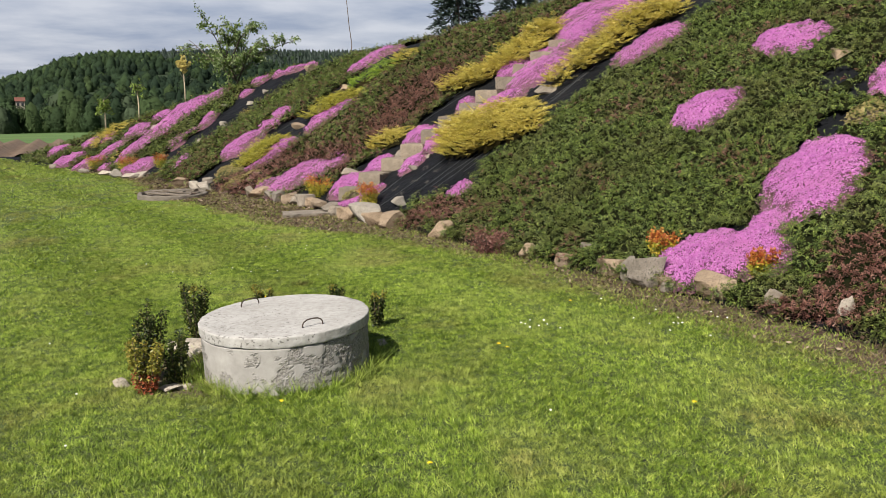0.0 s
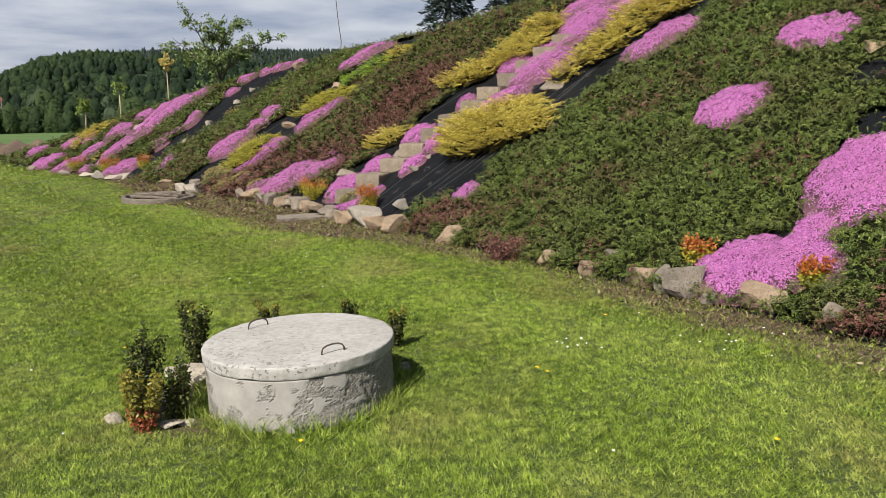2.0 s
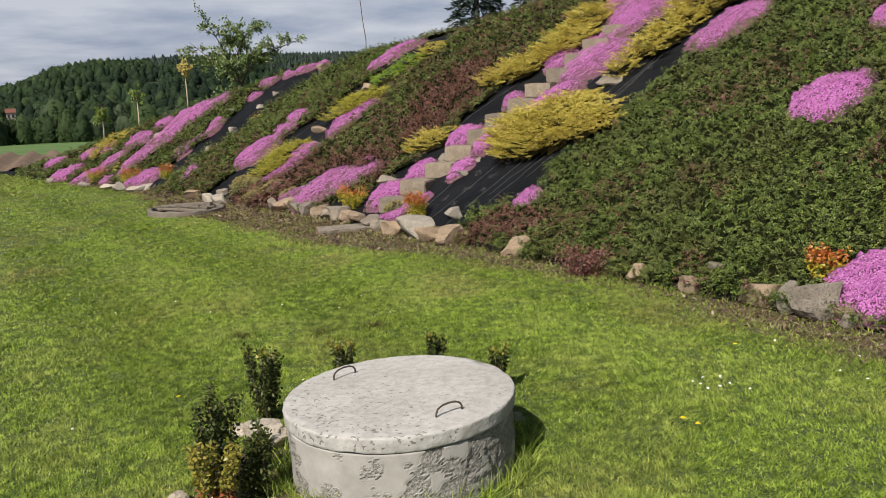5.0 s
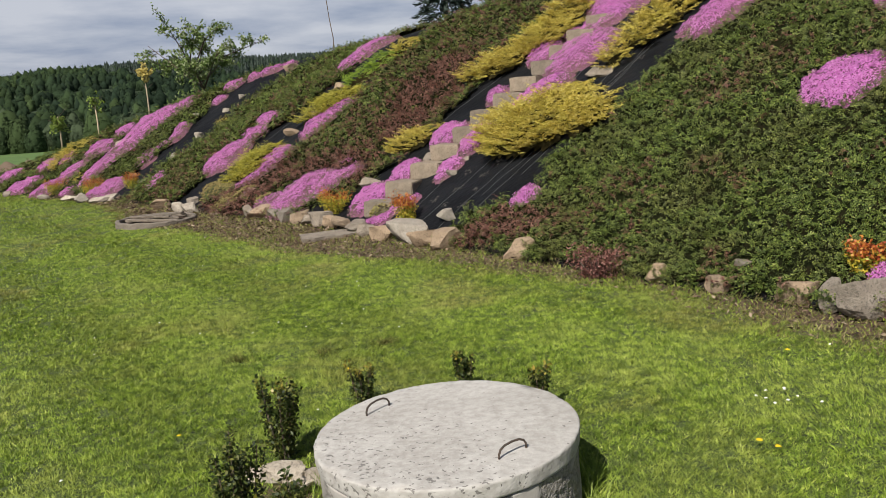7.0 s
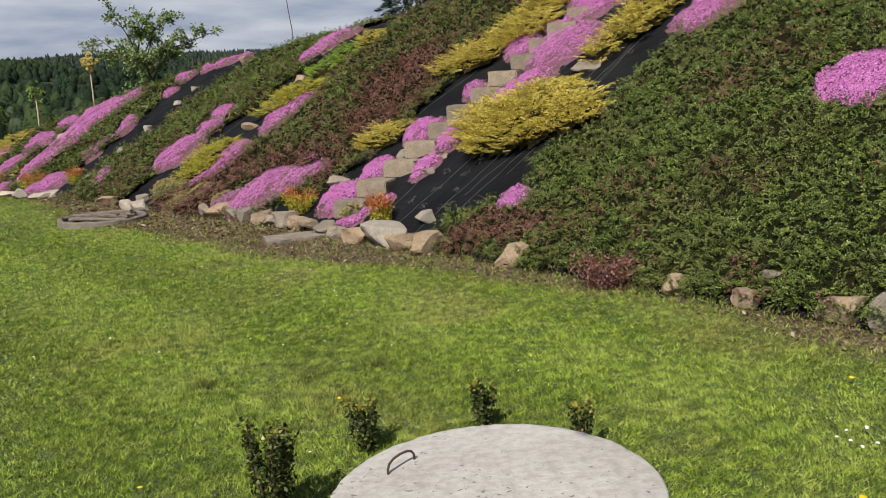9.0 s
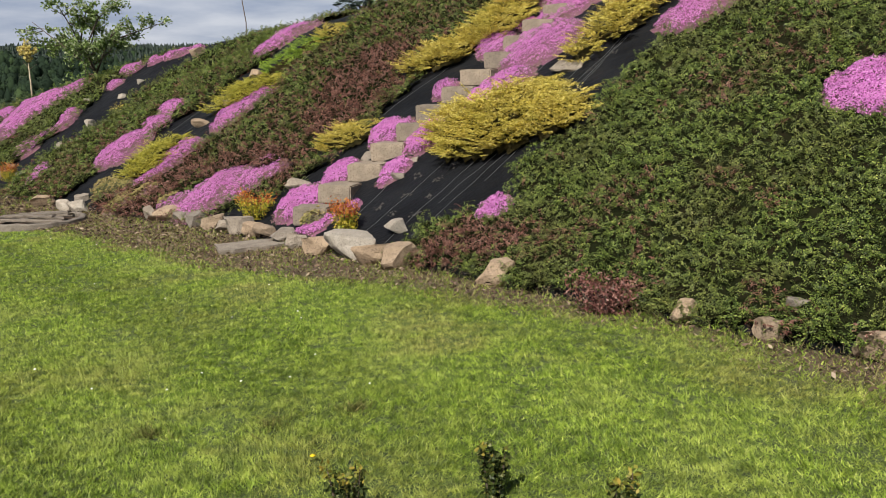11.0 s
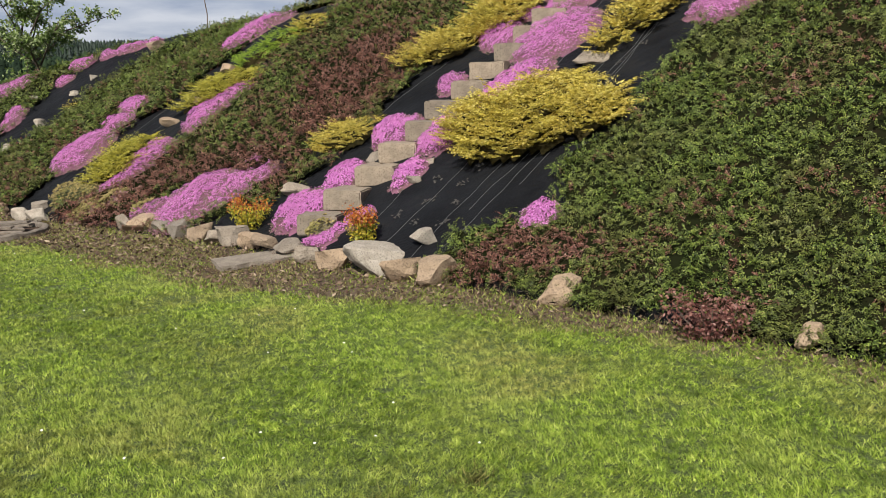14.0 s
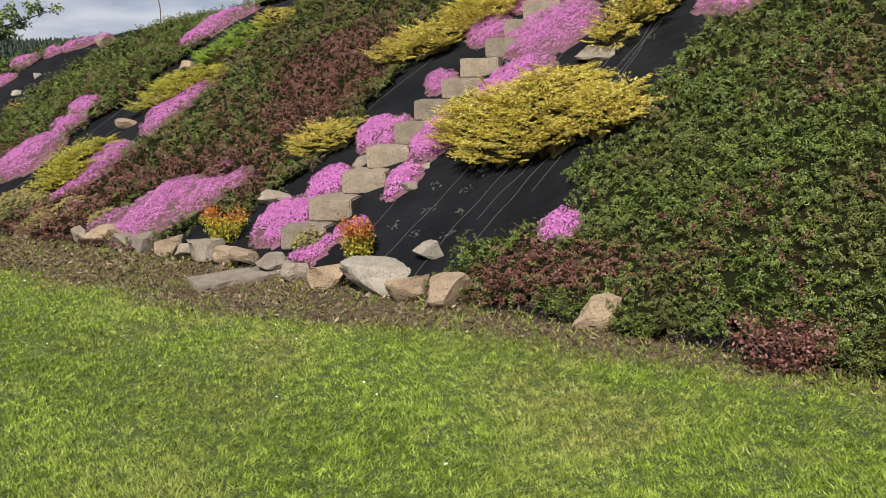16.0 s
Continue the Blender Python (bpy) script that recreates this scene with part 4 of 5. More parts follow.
PHLOX_FAR = [
    [(-8.94, 24.00, 0.19), (-8.71, 24.51, 0.37), (-8.54, 24.74, 0.37), (-8.15, 25.24, 0.48), (-7.59, 25.98, 0.62), (-6.68, 26.03, 0.32)],
    [(-8.27, 22.86, 0.19), (-7.99, 22.50, 0.44), (-7.65, 22.38, 0.22)],
    [(-10.26, 24.64, 0.27), (-10.22, 24.33, 0.11), (-10.22, 24.97, 0.40), (-9.84, 24.83, 0.13)],
    [(-9.73, 25.52, 0.30), (-9.72, 25.22, 0.16), (-9.68, 25.77, 0.13)],
    [(-9.32, 26.46, 0.23), (-9.18, 26.15, 0.36), (-9.12, 25.98, 0.34)],
    [(-8.71, 26.86, 0.19), (-8.56, 26.71, 0.25), (-8.50, 26.55, 0.21)],
    [(-8.0, 26.78, 0.16), (-7.75, 26.66, 0.16)],
    [(-12.92, 28.83, 0.09), (-12.82, 28.58, 0.22), (-12.60, 28.31, 0.27), (-12.39, 28.24, 0.17)],
    [(-11.79, 26.71, 0.25), (-11.44, 26.33, 0.40), (-11.37, 26.20, 0.38)],
]
PHLOX_END = [
    [(-11.24, 27.62, 0.15), (-11.18, 27.45, 0.24), (-11.09, 27.29, 0.19)],
    [(-10.40, 27.19, 0.17), (-10.37, 26.96, 0.20), (-10.34, 26.81, 0.20)],
    [(-6.42, 23.65, 0.10), (-6.42, 23.85, 0.18), (-6.42, 24.33, 0.15), (-6.41, 24.12, 0.20)],
    [(-5.50, 24.88, 0.17)],
    [(-9.47, 24.17, 0.06), (-9.41, 24.04, 0.12), (-9.34, 23.83, 0.17), (-9.22, 23.66, 0.08)],
    [(-5.29, 25.57, 0.17), (-5.15, 25.40, 0.21), (-4.61, 25.23, 0.15), (-4.23, 25.09, 0.19), (-3.92, 24.92, 0.16), (-3.58, 24.72, 0.14)],
]
PHLOX_THIN = [
    [(-1.85, 15.92, 0.07), (-1.84, 15.90, 0.07), (-1.81, 15.86, 0.07), (-1.79, 15.78, 0.03)],
    [(-7.14, 23.52, 0.22), (-7.11, 23.11, 0.20), (-7.11, 23.37, 0.24)],
    [(-6.80, 23.86, 0.10), (-6.77, 23.71, 0.16), (-6.74, 23.62, 0.13)],
    [(-6.29, 21.20, 0.14), (-6.27, 20.72, 0.22), (-6.26, 20.90, 0.23)],
]
GOLD = [
    [(-2.55, 19.08, 0.30), (-2.15, 19.16, 0.43), (-1.86, 18.87, 0.28)],
    [(-3.83, 18.12, 0.34), (-3.64, 18.20, 0.43), (-3.50, 18.28, 0.38)],
    [(-0.72, 19.99, 0.17), (-0.64, 19.58, 0.23), (-0.63, 19.73, 0.27)],
    [(0.58, 13.29, 0.56), (0.85, 12.96, 0.71), (1.28, 12.38, 0.41)],
    [(0.41, 16.17, 0.27), (0.84, 16.01, 0.40), (1.56, 16.09, 0.50), (2.04, 16.60, 0.38), (2.31, 16.96, 0.22)],
    [(-0.90, 15.27, 0.20), (-0.76, 15.02, 0.32), (-0.65, 14.80, 0.21)],
    [(1.98, 13.52, 0.22), (2.49, 13.67, 0.35), (2.81, 13.91, 0.37), (3.39, 14.18, 0.53), (3.79, 13.79, 0.26)],
    [(-10.56, 26.69, 0.20), (-10.53, 26.83, 0.24), (-10.38, 27.11, 0.27), (-10.21, 27.30, 0.31), (-10.09, 27.43, 0.30)],
    [(-9.18, 24.37, 0.14), (-9.11, 24.56, 0.17)],
    [(-5.15, 23.23, 0.08), (-5.12, 23.08, 0.14), (-5.06, 22.93, 0.10), (-5.02, 22.83, 0.05)],
]
GREEN = [(-1.55, 19.54, 0.31), (-1.17, 19.67, 0.30), (-1.01, 19.91, 0.14)]
BRONZE = [
    [(-0.79, 15.91, 0.36), (-0.60, 16.28, 0.53), (-0.26, 17.04, 0.63)],
    [(-2.49, 16.48, 0.23), (-2.20, 16.20, 0.31), (-1.85, 15.85, 0.23), (-1.64, 14.83, 0.16), (-1.64, 15.49, 0.16), (-1.61, 15.07, 0.20)],
    [(-4.25, 17.03, 0.33), (-3.99, 15.92, 0.42), (-3.96, 16.70, 0.59), (-3.48, 16.77, 0.38), (-3.14, 17.07, 0.26)],
    [(-0.25, 11.26, 0.13), (-0.08, 11.06, 0.23), (0.01, 10.95, 0.21), (0.17, 10.78, 0.16), (0.26, 10.64, 0.07)],
    [(2.81, 5.79, 0.25), (3.05, 5.90, 0.16), (3.14, 6.04, 0.17), (3.26, 6.27, 0.14)],
]
STONECROP = [
    [(-4.60, 18.36, 0.13), (-4.55, 18.21, 0.18), (-4.47, 18.03, 0.22), (-4.23, 17.79, 0.15), (-4.10, 17.64, 0.10)],
    [(-3.28, 16.19, 0.10), (-3.25, 16.14, 0.11), (-3.24, 16.08, 0.10)],
]
BARE = [[(4.27, 9.08, 0.17)], [(4.34, 8.62, 0.13)], [(3.80, 8.20, 0.10), (3.93, 8.24, 0.12)], [(3.05, 7.28, 0.07)], [(2.67, 7.33, 0.07)]]
PHLOX_ALL = PHLOX_NEAR + PHLOX_STEPS + PHLOX_MIDDLE + PHLOX_FAR + PHLOX_END


def taken(x, y):
    q = np.full(np.shape(x), 9.0)
    for c in PHLOX_ALL + GOLD + [GREEN] + BARE:
        q = np.minimum(q, blob(x, y, c))
    return q


def nearest_view(x, y):
    """Rough distance from the walk's line."""
    k = np.clip((x * -2.5 + y * 5.6) / 37.6, 0, 1)
    return np.hypot(x + 2.5 * k, y - 5.6 * k)


def cover_depth(x, y):
    return 0.03 + 0.10 * fbm(x, y, 0.55, 21) + 0.10 * vnoise(x, y, 0.17, 23) ** 1.5


def line_y(x, pts):
    p = np.array(pts)
    return np.interp(x, p[:, 0], p[:, 1])


EDGE_A = [(-0.62, 11.5), (-0.5, 11.56), (-0.32, 11.84), (-0.16, 11.78), (0.08, 11.55), (0.24, 11.35), (0.55, 11.5), (0.67, 11.88), (0.98, 11.98), (1.89, 12.40), (2.54, 12.77), (2.8, 12.9), (3.8, 13.2), (6, 14.0)]
EDGE_B = [(-2.2, 14.75), (-1.74, 14.5), (-1.35, 14.45), (-0.96, 14.56), (-0.46, 14.75), (-0.17, 15.33), (0.15, 15.5), (0.9, 16.2), (1.5, 16.6), (3.0, 17.0), (6, 17.2)]
EDGE_C = [(-5.2, 18.2), (-4.5, 17.7), (-4.06, 17.37), (-3.35, 17.46), (-2.79, 17.9), (-2.2, 18.2), (-1.77, 18.48), (-1.55, 19.0), (-1.26, 19.31), (-0.88, 19.5), (0.5, 20.4), (6, 22)]
EDGE_D = [(-5.6, 18.4), (-4.85, 19.1), (-4.36, 19.0), (-3.98, 19.25), (-3.42, 19.6), (-2.91, 19.7), (-2.37, 20.1), (-1.95, 20.2), (-1.39, 20.7), (0, 21.3), (6, 23)]
EDGE_E = [(-7.3, 21.3), (-6.79, 21.62), (-6.33, 22.2), (-5.63, 22.3), (-5.25, 22.6), (-5.05, 23.4), (-4.5, 23.6), (-3.5, 23.95), (6, 26)]
EDGE_F = [(-8.2, 22.1), (-7.47, 22.4), (-7.0, 22.95), (-6.4, 23.3), (-6.08, 23.85), (-5.86, 24.26), (-5.62, 24.7), (-5.28, 25.0), (-4.0, 25.2), (0, 27)]
EDGE_G = [(-9.4, 24.4), (-7.6, 25.3), (-6.2, 25.9), (-4.5, 26.3), (0, 28)]


def band(low, high):
    return lambda x, y: (y > (line_y(x, low) if low else -50)) & (y < (line_y(x, high) if high else 60))


BANDS = [
    (band(None, EDGE_A), "dense dark green creeping cotoneaster covering the bank", -1.5, 9, 2.5, 14.5),
    (band(EDGE_B, EDGE_C), "dark green and bronze creeping cotoneaster strip", -4.6, 6, 14, 22),
    (band(EDGE_D, EDGE_E), "dark green cotoneaster strip running up the bank", -7, 5, 17, 26),
    (band(EDGE_F, EDGE_G), "low green cotoneaster strip beside pink phlox", -10, 0, 21.5, 28),
    (band(EDGE_G, None), "low mixed green ground cover at the bank's end", -14.5, -5, 24, 30),
]


def cover_band(test, label, x0, x1, y0, y1):
    def ok(x, y):
        e = 0.35 * (fbm(x, y, 0.45, 33) - 0.5)
        return test(x + e, y + e) & (up_bank(x, y) > -0.06 + e) & (taken(x, y) > 0.93) & (height(x, y) - lawn_height(x, y) > -0.01)

    # woody mat below the leaves, its near-black colour painting the shade in their gaps
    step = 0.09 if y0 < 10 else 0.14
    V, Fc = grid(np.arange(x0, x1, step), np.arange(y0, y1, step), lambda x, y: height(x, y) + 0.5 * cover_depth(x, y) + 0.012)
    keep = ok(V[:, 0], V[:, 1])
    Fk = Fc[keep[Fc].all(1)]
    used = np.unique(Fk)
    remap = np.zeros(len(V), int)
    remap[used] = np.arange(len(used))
    thing = tagged(new("cotoneaster_cover", mesh_of("cover_mat", V[used], remap[Fk], SHADED_MAT, None, True)), label, "ground cover", kind="stuff")
    # leafy shoots, a dozen leaves on each
    n_ = int((x1 - x0) * (y1 - y0) * 980)
    x, y = rng.uniform(x0, x1, n_), rng.uniform(y0, y1, n_)
    far = nearest_view(x, y)
    near_k = np.clip(6.0 / np.maximum(far, 3.5), 0, 1) ** 1.25
    keep = (rng.uniform(size=n_) < near_k) & (up_bank(x, y) > -0.3) & (up_bank(x, y) < 9) & ((x < 0.57 * y + 0.8) | (rng.uniform(size=n_) < 0.10))
    far = np.where(x < 0.57 * y + 0.8, far, far + 9)
    x, y, far = x[keep], y[keep], far[keep]
    keep = ok(x, y) & (vnoise(x, y, 0.10, 57) + 0.5 * vnoise(x, y, 0.17, 23) > rng.uniform(0.05, 0.50, len(x)))
    x, y, far = x[keep], y[keep], far[keep]
    m, k_ = len(x), 20
    nn = slope_normal(x, y)
    depth = cover_depth(x, y)
    root = np.stack([x, y, height(x, y)], 1) + nn * (depth * rng.uniform(0.35, 0.85, m))[:, None]
    head = unit(unit(rng.normal(size=(m, 3))) + nn * rng.uniform(0.1, 0.8, m)[:, None] + [[-0.45, -0.3, -0.1]])
    reach = (0.095 + 0.004 * np.maximum(far - 6, 0)) * rng.uniform(0.6, 1.4, m)
    qb = np.full(m, 9.0)
    for b_ in BRONZE:
        qb = np.minimum(qb, blob(x, y, b_, 0.12))
    red = (rng.uniform(size=m) < np.clip(2.6 - 1.7 * qb, 0.0, 0.93)) | (rng.uniform(size=m) < 0.24 * np.clip((y - 13.5) / 2, 0, 1) * np.clip((22 - y) / 2, 0, 1)) | (rng.uniform(size=m) < 0.28 * np.clip((fbm(x, y, 0.6, 51) - 0.60) * 6, 0, 1))
    # each shoot is a flat arching spray, its leaves in two rows
    face = unit(nn * 0.9 + rng.normal(size=(m, 3)) * (0.45 + 0.03 * np.clip(far - 8, 0, 12))[:, None])
    side = unit(np.cross(head, face))
    rep_ = np.repeat(np.arange(m), k_)
    f_ = np.tile((np.arange(k_) + 0.5) / k_, m)
    sgn = np.tile(np.where(np.arange(k_) % 2, 1.0, -1.0), m)
    size = (0.0088 + 0.00062 * far[rep_]) * rng.uniform(0.75, 1.25, m * k_) * (1.1 - 0.35 * f_)
    c = root[rep_] + head[rep_] * (reach[rep_] * f_)[:, None] + nn[rep_] * (0.9 * reach[rep_] * f_ * (0.75 - f_))[:, None] + side[rep_] * (sgn * size * 0.65)[:, None]
    c += rng.normal(scale=0.003, size=(m * k_, 3))
    nrm = face[rep_] + rng.normal(scale=0.32, size=(m * k_, 3))
    along = head[rep_] * 0.6 + side[rep_] * sgn[:, None] + rng.normal(scale=0.35, size=(m * k_, 3))
    V, Fc = leaves(c, nrm, size * 1.4, size * 1.5, along)
    Fc = Fc[:, :3]
    child("foliage", mesh_of("foliage", V, Fc, [COTONEASTER, COTONEASTER_RED], red[rep_].astype(int)), thing)
    return thing


for b in BANDS:
    cover_band(*b)


def mound(name, c, top, mat, label, category, group, fill=0.75, rim=1.0):
    """A cushion plant's woody base: a low mound over its lobes, as a mesh thing."""
    x0, x1, y0, y1 = extent(c)
    step = max(0.03, max(c_[2] for c_ in c) / 9)
    V, Fc = grid(np.arange(x0, x1, step), np.arange(y0, y1, step),
                 lambda x, y: height(x, y) - 0.01 + top(x, y, np.clip(blob(x, y, c), 0, 1)) * fill)
    keep = (blob(V[:, 0], V[:, 1], c)[Fc] < rim).any(1)
    Fk = Fc[keep]
    used = np.unique(Fk)
    remap = np.zeros(len(V), int)
    remap[used] = np.arange(len(used))
    ob = new(name, mesh_of(name, V[used], remap[Fk], mat, None, True))
    return tagged(ob, label, category, group), (x0, x1, y0, y1)


def phlox(c, seed, faded=0.0):
    """A flowering cushion; faded: how much of it is past flowering."""
    depth = min(0.15, 0.04 + 0.28 * max(c_[2] for c_ in c))

    def top(x, y, q):
        return depth * np.sqrt(1 - q * q) * (0.45 + 0.75 * fbm(x, y, 0.19, 61 + seed) + 0.35 * vnoise(x, y, 0.06, 161 + seed)) + 0.012

    thing, (x0, x1, y0, y1) = mound("creeping_phlox", c, top, PHLOX_CUSHION,
                                    "thin cushion of pink creeping phlox past its flowering" if faded else "cushion of bright pink creeping phlox in flower", "flowers", "phlox cushions")
    far = float(nearest_view(np.array(c[0][0]), np.array(c[0][1])))
    size = 0.0085 + 0.0009 * far
    n_ = int((x1 - x0) * (y1 - y0) * (4.6 if far < 9 else 3.9) / (size * size))
    x, y = rng.uniform(x0, x1, n_), rng.uniform(y0, y1, n_)
    q = blob(x, y, c)
    wane = np.clip((fbm(x, y, 0.34, 72 + seed) + 0.25 * q + faded - 0.69) * 5, 0, 0.9) + 0.5 * (vnoise(x, y, 0.05, 71 + seed) > 0.8)
    inside = (q < 1) & (q ** 4 * 0.7 < rng.uniform(size=n_))
    keep = inside & (rng.uniform(size=n_) > wane)
    bare = (q < 1.10) & ~keep & (rng.uniform(size=n_) < 0.40)
    bx_, by_ = x[bare], y[bare]
    x, y, q = x[keep], y[keep], q[keep]
    nn = slope_normal(x, y)
    e = 0.02
    f = lambda a_, b_: top(a_, b_, np.clip(blob(a_, b_, c), 0, 0.96))
    g = np.stack([f(x + e, y) - f(x - e, y), f(x, y + e) - f(x, y - e), np.zeros_like(x)], 1) / (2 * e)
    p = np.stack([x, y, height(x, y)], 1) + nn * (top(x, y, q) + rng.uniform(-0.012, 0.014, len(x)))[:, None]
    V, Fc = leaves(p, nn - 0.9 * g + rng.normal(scale=0.34, size=(len(x), 3)), size * rng.uniform(0.8, 1.25, len(x)), size)
    if far > 9:
        Fc = Fc[:, :3]
    child("blossom", mesh_of("blossom", V, Fc, PHLOX), thing, "dense pink five-petalled flowers")
    # straggling leafy shoots at the rim and in the gaps
    if len(bx_):
        x, y = bx_, by_
        q = np.clip(blob(x, y, c), 0, 1)
        nn = slope_normal(x, y)
        p = np.stack([x, y, height(x, y)], 1) + nn * (top(x, y, q) * 0.8 + rng.uniform(-0.01, 0.012, len(x)))[:, None]
        V, Fc = leaves(p, nn + rng.normal(scale=0.6, size=(len(x), 3)), size * 1.5, size * 1.1)
        child("foliage", mesh_of("foliage", V, Fc[:, :3], PHLOX_LEAF), thing, "dull olive-brown creeping shoots")


for k, c in enumerate(PHLOX_ALL):
    phlox(c, k)
for k, c in enumerate(PHLOX_THIN):
    phlox(c, 80 + k, 0.22)


def juniper(c, mat, label, lift=0.30):
    wide = max(c_[2] for c_ in c)
    depth = min(lift, 0.6 * wide)

    def top(x, y, q):
        return depth * (1 - q ** 2.2) * (0.7 + 0.5 * fbm(x, y, 0.3, 81)) + 0.02

    # the core's dark colour holds the shade inside the plumes
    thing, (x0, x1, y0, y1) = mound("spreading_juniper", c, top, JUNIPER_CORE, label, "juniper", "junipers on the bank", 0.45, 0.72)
    far = float(nearest_view(np.array(c[0][0]), np.array(c[0][1])))
    grow = 1 + max(0, far - 8) * 0.05
    n_ = int((x1 - x0) * (y1 - y0) * 640 / grow ** 1.5)
    x, y = rng.uniform(x0, x1, n_), rng.uniform(y0, y1, n_)
    q = blob(x, y, c)
    x, y, q = x[q < 0.8], y[q < 0.8], q[q < 0.8]
    m = len(x)
    # plumes spread outwards nearly level, one above another, their tips a little lifted
    away = np.stack([np.hypot(x - cx, y - cy) / r_ for cx, cy, r_ in c], 1)
    mine = np.array(c)[away.argmin(1)]
    out_ = np.stack([x - mine[:, 0], y - mine[:, 1], np.zeros(m)], 1) / wide
    nn = slope_normal(x, y)
    level = unit(nn + [[0, 0, 0.8]])
    head = unit(out_ * 1.3 + rng.normal(scale=0.45, size=(m, 3)) * [[1, 1, 0.15]] + [[-0.25, -0.25, 0.02]])
    start = np.stack([x, y, height(x, y)], 1) + nn * (top(x, y, q) * rng.uniform(0.35, 1.1, m))[:, None]
    reach = rng.uniform(0.10, 0.24, m) * min(1.0, wide / 0.4) * grow ** 0.5
    side = unit(np.cross(head, level))
    lift_ = np.cross(side, head)
    cs, ns, tang, ln, wd = [], [], [], [], []
    for s in range(11):
        f_ = 0.1 + 0.085 * s
        sgn = 1 if s % 2 else -1
        spray = head if s == 10 else unit(head + sgn * side * rng.uniform(0.45, 1.0, m)[:, None] + lift_ * rng.uniform(-0.1, 0.2, m)[:, None])
        L = reach * (0.40 - 0.018 * s) * rng.uniform(0.7, 1.25, m)
        at_ = start + head * (reach * f_)[:, None] + lift_ * (reach * 0.22 * f_ * f_)[:, None]
        for j in range(4):
            g_ = 0.25 + 0.25 * j
            t = unit(spray + (0.55 if j % 2 else -0.55) * np.cross(spray, lift_) * (0 if j == 3 else 1) + lift_ * rng.normal(0.08, 0.16, m)[:, None])
            ll = L * (0.60 - 0.06 * j)
            cs.append(at_ + spray * (L * g_)[:, None] + t * (ll / 2)[:, None])
            ns.append(lift_ + rng.normal(scale=0.5, size=(m, 3)))
            tang.append(t)
            ln.append(ll)
            wd.append(ll * 0.74)
    V, Fc = leaves(np.concatenate(cs), np.concatenate(ns), np.concatenate(ln), np.concatenate(wd), np.concatenate(tang))
    child("foliage", mesh_of("foliage", V, Fc[:, :3], mat), thing)


for c in GOLD[:2]:
    juniper(c, JUNIPER_OLIVE, "low yellow-green spreading juniper beside pink phlox", 0.13)
for c in GOLD[2:]:
    juniper(c, JUNIPER, "golden-yellow feathery spreading juniper on black membrane", 0.30 if max(c_[2] for c_ in c) > 0.3 else 0.13)
juniper(GREEN, JUNIPER_GREEN, "fresh green feathery spreading juniper beside a golden one", 0.28)


def sedum(c):
    def top(x, y, q):
        return 0.13 * np.sqrt(1 - q * q) * (0.7 + 0.6 * fbm(x, y, 0.12, 64)) + 0.01

    thing, (x0, x1, y0, y1) = mound("stonecrop", c, top, PHLOX_LEAF, "dull tan-green stonecrop cushion at the bank's foot", "plant", "stonecrop cushions")
    n_ = int((x1 - x0) * (y1 - y0) * 3000)
    x, y = rng.uniform(x0, x1, n_), rng.uniform(y0, y1, n_)
    q = blob(x, y, c)
    x, y, q = x[q < 1], y[q < 1], q[q < 1]
    nn = slope_normal(x, y)
    p = np.stack([x, y, height(x, y)], 1) + nn * (top(x, y, q) + rng.uniform(-0.01, 0.012, len(x)))[:, None]
    V, Fc = leaves(p, nn + rng.normal(scale=0.35, size=(len(x), 3)), 0.034, 0.03)
    child("foliage", mesh_of("foliage", V, Fc, SEDUM), thing)


for c in STONECROP + [[(-4.05, 17.05, 0.28)], [(-3.75, 17.0, 0.2)], [(-1.30, 13.22, 0.14)], [(4.16, 8.10, 0.16)]]:
    sedum(c)


# ---- small shrubs ----
def shrub(name, x, y, wide, tall, mats, split, label, category, group, n_, leaf, spike=0.0):
    """A small upright shrub: stems and three leaf meshes by height (low, middle, top)."""
    thing = tagged(empty(name, pose(x, y, z_at(x, y))), label, category, group)
    tips = []
    for k in range(7):
        bm = bmesh.new()
        a_ = 6.28 * k / 7 + random.uniform(-0.4, 0.4)
        rr_ = wide * random.uniform(0.15, 0.42)
        h = tall * random.uniform(0.7, 1.0)
        tip = (rr_ * math.cos(a_), rr_ * math.sin(a_), h)
        tips.append(tip)
        add_tube(bm, [(0.01 * math.cos(a_), 0.01 * math.sin(a_), -0.02), (tip[0] * 0.7, tip[1] * 0.7, h * 0.5), tip], [0.006, 0.005, 0.002], 5)
        part("stem", bm, BARK, thing)
    tips = np.array(tips)
    k = rng.integers(0, len(tips), n_)
    f_ = rng.uniform(0.08, 1.02, n_)
    c = tips[k] * f_[:, None]
    c[:, :2] = tips[k][:, :2] * (f_ ** 0.6)[:, None] * 1.1
    c += unit(rng.normal(size=(n_, 3))) * (wide * (0.20 - spike * f_) * rng.uniform(0.2, 1, n_) ** 0.6)[:, None]
    c[:, 2] = np.maximum(c[:, 2], 0.01)
    nn = unit(rng.normal(size=(n_, 3)) + [0, 0, 0.7])
    h = c[:, 2] / tall + rng.normal(scale=0.08, size=n_)
    V, Fc = leaves(c, nn, leaf * rng.uniform(0.7, 1.3, n_) * 1.5, leaf * 0.85)
    idx = np.digitize(h, split)
    me_ = mesh_of("foliage", V, Fc, mats, idx)
    ob = tagged(new("foliage", me_), kind="stuff")
    ob.parent = thing
    return thing


